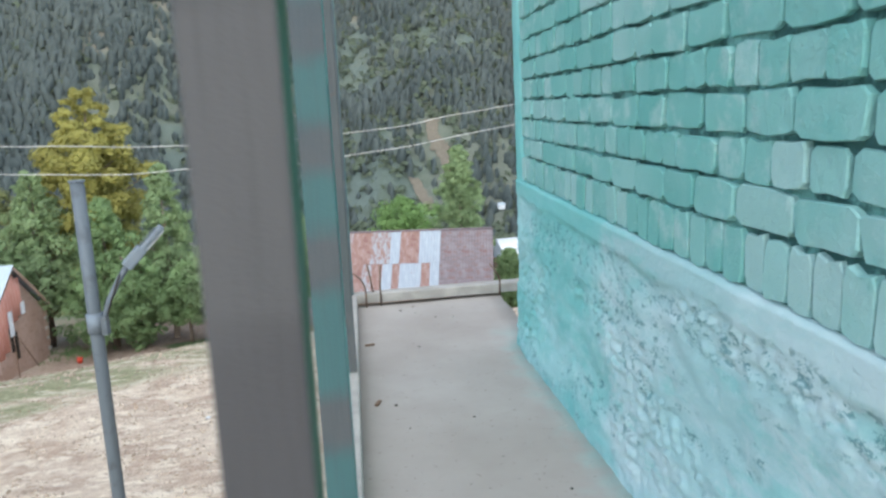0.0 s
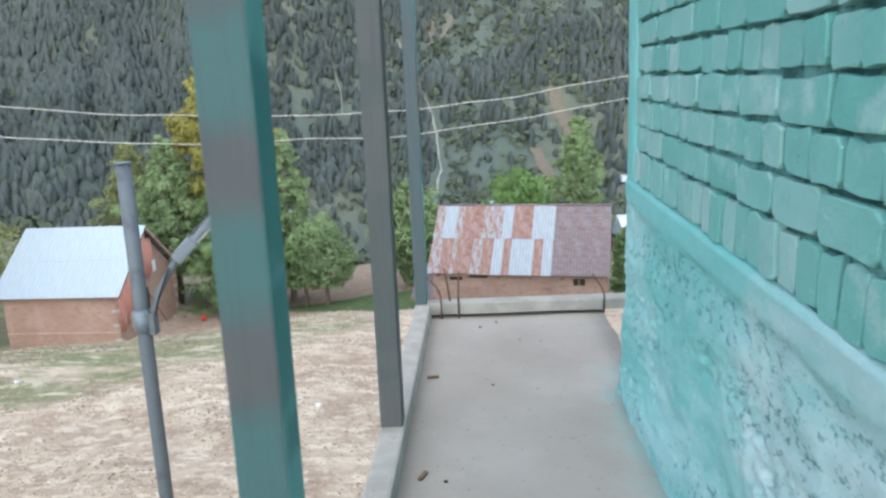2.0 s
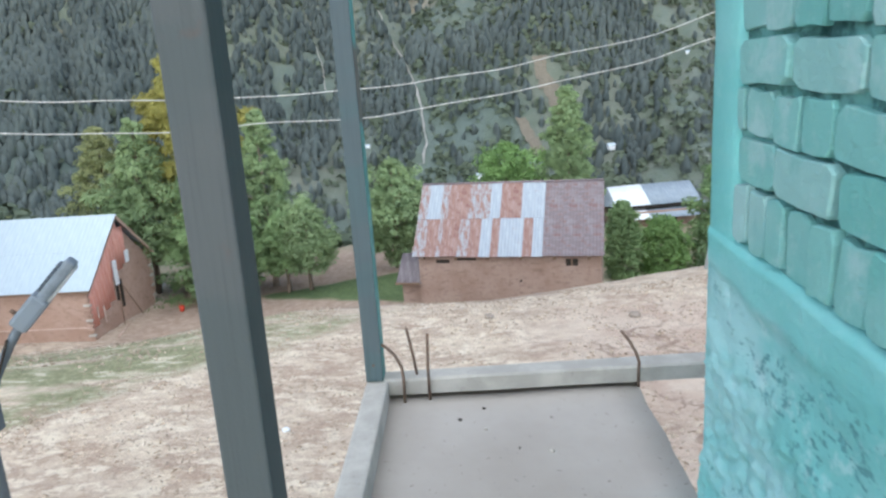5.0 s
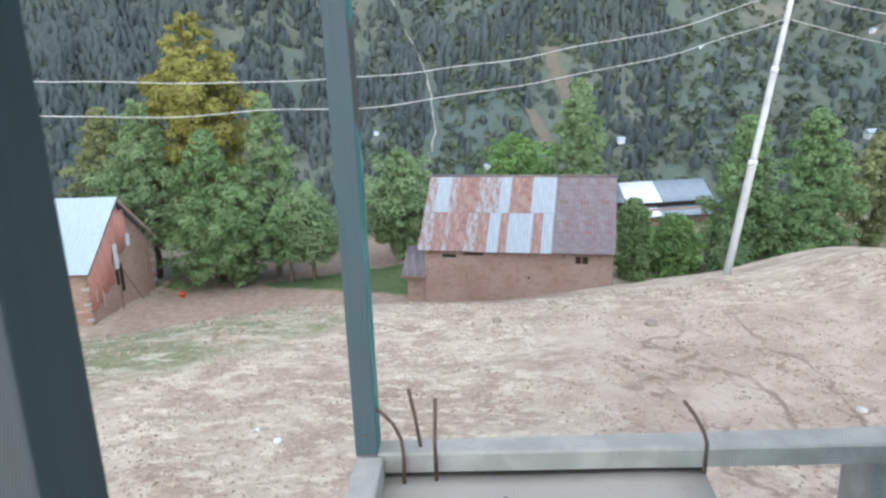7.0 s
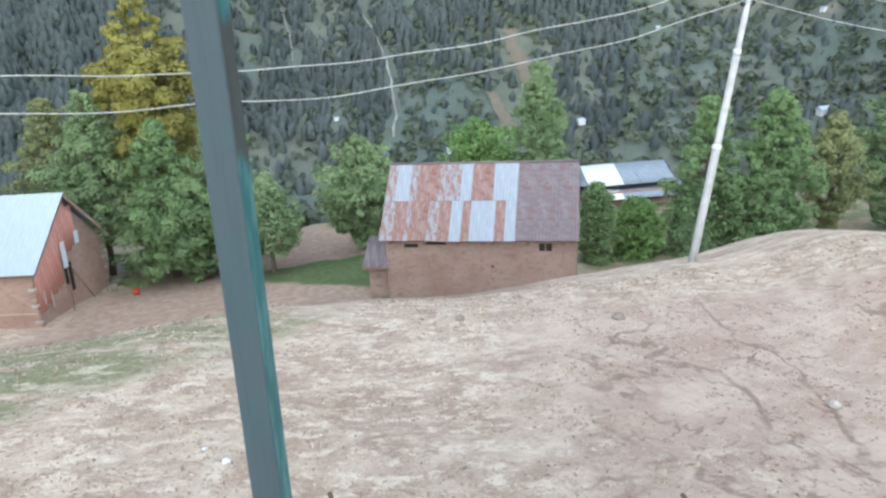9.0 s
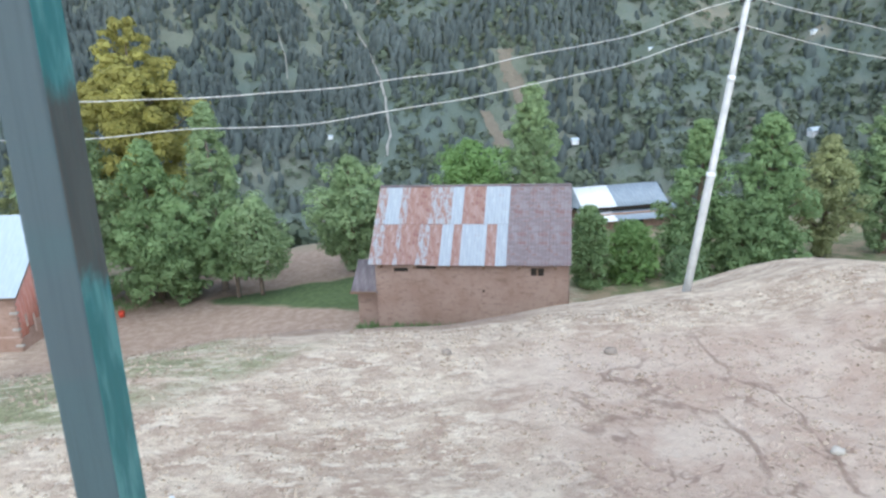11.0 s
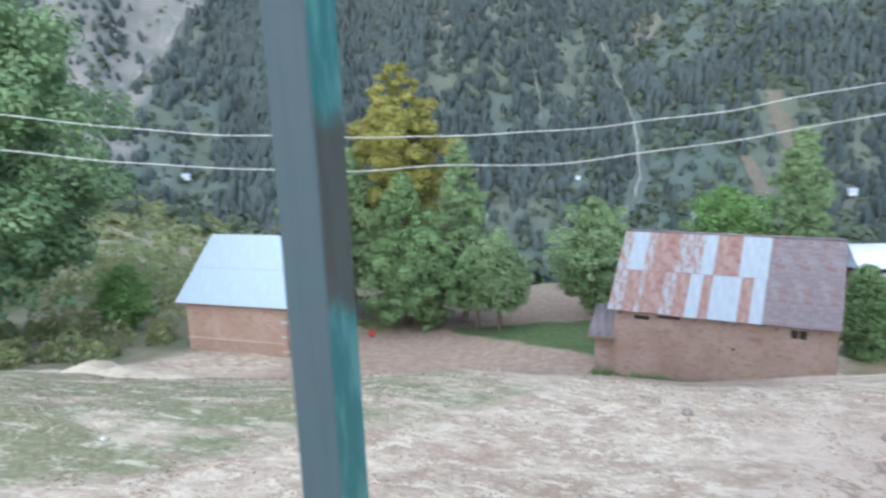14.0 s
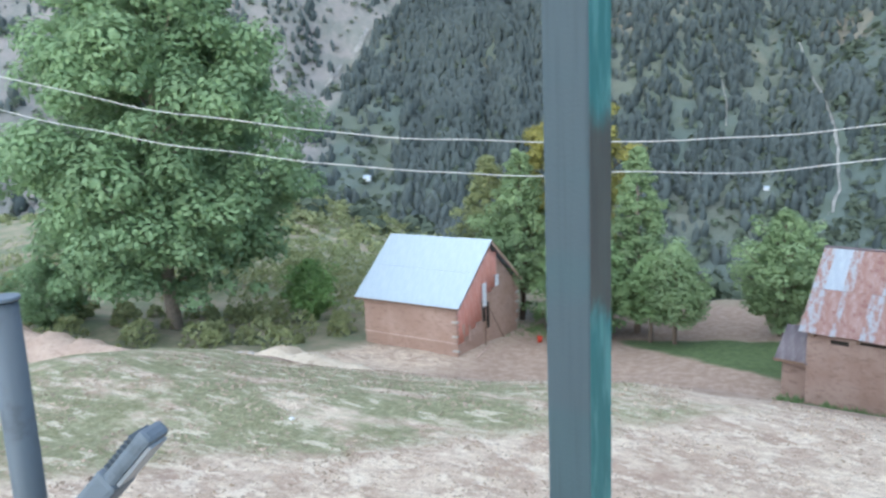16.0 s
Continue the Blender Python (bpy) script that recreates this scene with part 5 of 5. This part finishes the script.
o = part("bucket", tube([(0, 0, 0), (0, 0, 0.28)], [0.10, 0.135], 12), mat_plain("red_plastic", (0.55, 0.06, 0.03), 0.5))
o.location = (-14.0, 35.4, ground_z(-14.0, 35.4))
tagged(o, "small red plastic bucket beside the shed", "bucket")


def stubble():
    """Cut straw and clods over the near field."""
    rng = random.Random(17)
    verts, faces = [], []
    for _ in range(16000):
        x, y = rng.uniform(-14, 9), 8.5 + 9.5 * rng.random()
        if noise.noise(Vector((x * 0.6, y * 0.9, 2))) < -0.25:
            continue
        z = ground_z(x, y)
        i = len(verts)
        a = rng.random() * 6.283
        s = 0.02 + 0.04 * rng.random()
        h = 0.01 + 0.025 * rng.random()
        verts += [(x + s * math.cos(a), y + s * math.sin(a), z - 0.01), (x - s * math.cos(a), y - s * math.sin(a), z - 0.01),
                  (x + 0.3 * s * math.sin(a), y - 0.3 * s * math.cos(a), z + h), (x - 0.5 * s * math.sin(a), y + 0.5 * s * math.cos(a), z - 0.01)]
        faces += [(i, i + 1, i + 2), (i + 1, i + 3, i + 2), (i + 3, i, i + 2)]
    me = bpy.data.meshes.new("stubble")
    me.from_pydata(verts, [], faces)
    me.materials.append(mat_hill_leaf("straw", (0.27, 0.21, 0.16), (0.38, 0.31, 0.245), 1.0))
    tagged(new("stubble", me), "cut straw and clods scattered over the field", "stubble", kind="stuff")


stubble()


def undergrowth():
    """Bushes that close the west side below the field."""
    rng = random.Random(33)
    verts, faces = [], []
    for _ in range(260):
        x, y = rng.uniform(-60, -21), rng.uniform(19, 48)
        if y < 26 and x > -24 or x > -23 and y < 40:
            continue
        r = (0.5 + 1.3 * rng.random()) * (0.45 if y < 34 else 1.0)
        for _k in range(150):
            a, u = rng.random() * 6.283, rng.random()
            zz = u * 1.5
            q = r * (0.75 + 0.35 * rng.random()) * math.sqrt(max(0.08, 1 - (zz / 1.6) ** 2))
            c = Vector((x + q * math.cos(a), y + q * math.sin(a), ground_z(x, y) + zz * r))
            d = Vector((rng.uniform(-1, 1), rng.uniform(-1, 1), rng.uniform(-0.4, 1))).normalized()
            e = d.orthogonal().normalized() * (0.09 + 0.07 * rng.random())
            f = d.cross(e)
            i = len(verts)
            verts += [tuple(c - e), tuple(c - f * 0.6), tuple(c + e), tuple(c + f * 0.6)]
            faces.append((i, i + 1, i + 2, i + 3))
    me = bpy.data.meshes.new("undergrowth")
    me.from_pydata(verts, [], faces)
    me.materials.append(LEAF_OLIVE)
    tagged(new("undergrowth", me), "dense green bushes below the field edge", "bushes", kind="stuff")


undergrowth()


def tufts():
    """Grass tufts along the foot of the barn and among the shed's debris."""
    rng = random.Random(44)
    verts, faces = [], []
    yaw = radians(-11.5)
    for _ in range(2600):
        if rng.random() < 0.75:
            u, v = rng.uniform(-0.6, 6.8), 0.25 - 0.55 * rng.random() ** 2
            x, y = -2.42 + u * math.cos(yaw) - v * math.sin(yaw), 29.12 + u * math.sin(yaw) + v * math.cos(yaw)
        else:
            x, y = -15.0 + 1.6 * rng.gauss(0, 0.5), 37.0 + rng.gauss(0, 0.6)
        if noise.noise(Vector((x * 1.3, y * 1.3, 6))) < -0.15:
            continue
        z, a, h = ground_z(x, y), rng.random() * 6.283, 0.08 + 0.22 * rng.random() ** 2
        w, lean = 0.02 + 0.02 * rng.random(), Vector((rng.uniform(-0.6, 0.6), rng.uniform(-0.6, 0.6), 1)) * h
        i = len(verts)
        verts += [(x - w * math.cos(a), y - w * math.sin(a), z - 0.02), (x + w * math.cos(a), y + w * math.sin(a), z - 0.02), (x + lean.x, y + lean.y, z + lean.z)]
        faces.append((i, i + 1, i + 2))
    me = bpy.data.meshes.new("tufts")
    me.from_pydata(verts, [], faces)
    me.materials.append(LEAF_GREEN)
    tagged(new("grass_tufts", me), "green grass tufts along the barn foot", "grass", kind="stuff")


tufts()


def spur_house():
    x, y = -72.0, 80.0
    z = ground_z(x, y) - 0.4
    e = empty("hilltop_house", pose(x, y, z, 0, 0, 30), "small white house on the scrub hilltop", "house")
    part("wall", box(-1.6, 1.6, -1.2, 1.2, 0, 2.0), WHITEWALL, e)
    part("roof", tube([(-1.9, 0, 2.1), (1.9, 0, 2.1)], 1.0, 3), BLUESHEET, e)
    part("annex", box(1.7, 3.4, -1.0, 0.6, -0.4, 0.9), WHITEWALL, e)
    part("window", box(-0.4, 0.3, -1.23, -1.19, 0.8, 1.5), DARK, e)


spur_house()


def bank(name, pts, h, w, label, soil, rough=1.3):
    """A low ridge of dug soil along a line on the ground."""
    bm = bmesh.new()
    rows = []
    for (x0, y0), (x1, y1) in zip(pts, pts[1:]):
        for k in range(14):
            u = k / 14
            x, y = x0 + (x1 - x0) * u, y0 + (y1 - y0) * u
            d = Vector((y0 - y1, x1 - x0)).normalized()
            hh = h * (0.7 + rough * noise.noise(Vector((x * 1.9, y * 1.9, 0))))
            rows.append([bm.verts.new((x + d.x * w * s, y + d.y * w * s, ground_z(x + d.x * w * s, y + d.y * w * s) - 0.05 + hh * q + 0.05 * noise.noise(Vector((x * 3, s * 2, y * 3)))))
                         for s, q in ((-1, 0), (-0.75, 0.6), (-0.4, 1.0), (0.1, 1.05), (0.6, 0.7), (1, 0))])
    for a, b in zip(rows, rows[1:]):
        for k in range(5):
            bm.faces.new((a[k], a[k + 1], b[k + 1], b[k])).smooth = True
    tagged(part(name, bm, soil), label, "soil bank", kind="structure")


# dark cut earth, with the undercut's shadow mixed into the brown
CUT_SOIL = mat_mud("dark_cut_soil", (0.17, 0.12, 0.09), (0.25, 0.19, 0.14), (0.10, 0.075, 0.055))
BANK = mat_mud("dug_soil", (0.40, 0.30, 0.24), (0.48, 0.375, 0.305), (0.29, 0.215, 0.165))
bank("soil_bank", ((-40.0, 18.0), (-31.5, 19.0), (-26.0, 19.8), (-21.5, 19.8)), 1.6, 1.6, "pinkish soil bank at the field edge", BANK, 0.25)
bank("soil_bank", ((9.0, 24.6), (12.5, 25.6), (16.0, 26.2), (21.0, 27.0)), 0.62, 0.8, "dark cut earth bank behind the field", CUT_SOIL, 0.4)
bank("soil_bank", ((-18.6, 19.6), (-16.4, 19.7), (-13.8, 20.0), (-12.4, 20.8)), 0.46, 1.1, "straw-covered earth heap above the shed", STRAW_HEAP, 0.7)
rng = random.Random(6)
for k in range(9):
    x, r = -2.0 + 6.6 * rng.random(), 0.05 + 0.08 * rng.random()
    y = 29.12 - 0.203 * (x + 2.42) - 0.25 - 0.5 * rng.random()
    o = part("field_stone", lump_mesh("lump", r, k + 90), STONE, smooth=True)
    o.location = (x, y, ground_z(x, y) + r * 0.25)
    tagged(o, "pale stone lying by the barn wall", "stone", "stones by the barn")
rng = random.Random(4)
for k in range(16):
    x, y, r = -18.2 + 2.9 * rng.random(), 18.5 + 0.7 * rng.random(), 0.07 + 0.09 * rng.random()
    o = part("field_stone", lump_mesh("lump", r, k + 20), STONE, smooth=True)
    o.location = (x, y, ground_z(x, y) + r * 0.3)
    tagged(o, "pale stone in a rubble heap", "stone", "rubble heap stones")


# ---------------------------------------------------------------- litter on the veranda floor
for k in range(26):
    x, y, r = rng.uniform(-0.6, 0.2), rng.uniform(2.0, 5.9), 0.004 + 0.006 * rng.random()
    o = part("grit", lump_mesh("lump", r, k + 60, 0.5), DARK if k % 3 else STONE)
    o.location = (x, y, 0.012 * (x - EDGE_X) + 0.002)
    tagged(o, "dark crumb of grit on the concrete floor", "grit", "grit on the floor")
for x, y, a in ((-0.60, 5.02, 10), (-0.585, 4.1, 70)):
    o = part("wood_chip", box(-0.028, 0.028, -0.008, 0.008, 0.0, 0.009, bevel=0.002), WOOD)
    o.matrix_world = pose(x, y, 0.012 * (x - EDGE_X) + 0.003, 0, 0, a)
    tagged(o, "dark wood chip lying on the veranda floor", "wood chip")


# ---------------------------------------------------------------- bricks of the house wall
def brick_mesh(name, seed):
    """A painted brick's worn face, one metre wide and high before it is scaled: ragged outline, rounded arris, uneven face towards -x."""
    rng = random.Random(seed)
    bm = bmesh.new()
    shape = []
    for cy, cz in ((0.08, 0), (0.5, 0), (0.92, 0), (1, 0.15), (1, 0.85), (0.92, 1), (0.5, 1), (0.08, 1), (0, 0.85), (0, 0.15)):
        shape.append((cy - 0.5 + rng.uniform(-0.035, 0.035), cz - 0.5 + rng.uniform(-0.05, 0.05)))
    rings = []
    for keep, out in ((1.02, -0.020), (1.0, 0.003), (0.965, 0.0072)):
        rings.append([bm.verts.new((-out + (rng.uniform(-0.0009, 0.0009) if out > 0.002 else 0), y * keep, z * keep)) for y, z in shape])
    for a, b in zip(rings, rings[1:]):
        for k in range(10):
            bm.faces.new((a[(k + 1) % 10], a[k], b[k], b[(k + 1) % 10]))
    mid = bm.verts.new((-0.0078 - rng.uniform(-0.001, 0.001), rng.uniform(-0.2, 0.2), rng.uniform(-0.2, 0.2)))
    for k in range(10):
        bm.faces.new((rings[-1][(k + 1) % 10], rings[-1][k], mid))
    bmesh.ops.recalc_face_normals(bm, faces=bm.faces)
    me = bpy.data.meshes.new(name)
    bm.to_mesh(me)
    bm.free()
    me.materials.append(BRICK)
    return me


BRICKS = [brick_mesh("brick", k) for k in range(14)]
# per course: first joint, pitch along the wall; rowlocks at the foot, then stretchers and headers in turn
COURSES = ((4.63, 0.091), (4.52, 0.2125), (4.66, 0.118), (4.47, 0.217), (4.58, 0.115), (4.40, 0.22), (4.62, 0.117), (4.50, 0.222), (4.60, 0.116), (4.42, 0.219), (4.63, 0.117))


def lay_bricks():
    rng = random.Random(21)
    rest_v, rest_f = [], []
    first = WALL_END - 0.155
    for row in range(19):
        start, pitch = COURSES[row if row < 11 else 5 + row % 6]
        y = first
        end = start if start < first - 0.03 else start - pitch
        while y > -0.5:
            w = y - end
            ym = (y + end) / 2
            low, high = course_z(row, ym), course_z(row + 1, ym)
            me = BRICKS[rng.randrange(14)]
            gap = rng.uniform(0.006, 0.014)
            slack = rng.uniform(0.010, 0.017)
            loc = Vector((WALL_X + 0.002 + rng.uniform(-0.005, 0.006), ym, (low + high) / 2 + rng.uniform(-0.003, 0.003)))
            m = pose(loc.x, loc.y, loc.z, 1.3 + rng.uniform(-1.6, 1.6), rng.uniform(-2.0, 2.0), rng.uniform(-1.6, 1.6)) @ Matrix.Diagonal((1.0, w - gap, high - low - slack, 1.0))
            if ym > 1.25 and low < 1.9:
                o = new("brick", me)
                o.parent = wall
                o.matrix_local = m
            else:
                i = len(rest_v)
                rest_v.extend(tuple(m @ v.co) for v in me.vertices)
                rest_f.extend(tuple(i + k for k in p.vertices) for p in me.polygons)
            y = end
            step = pitch * rng.uniform(0.90, 1.10)
            if rng.random() < 0.13 and row:
                step = 0.115 if pitch > 0.2 else 0.215
            end = y - step
    me = bpy.data.meshes.new("upper_brickwork")
    me.from_pydata(rest_v, [], rest_f)
    me.materials.append(BRICK)
    o = new("upper_brickwork", me)
    o.parent = wall
    tagged(o, "turquoise painted brick courses", kind="stuff")


lay_bricks()
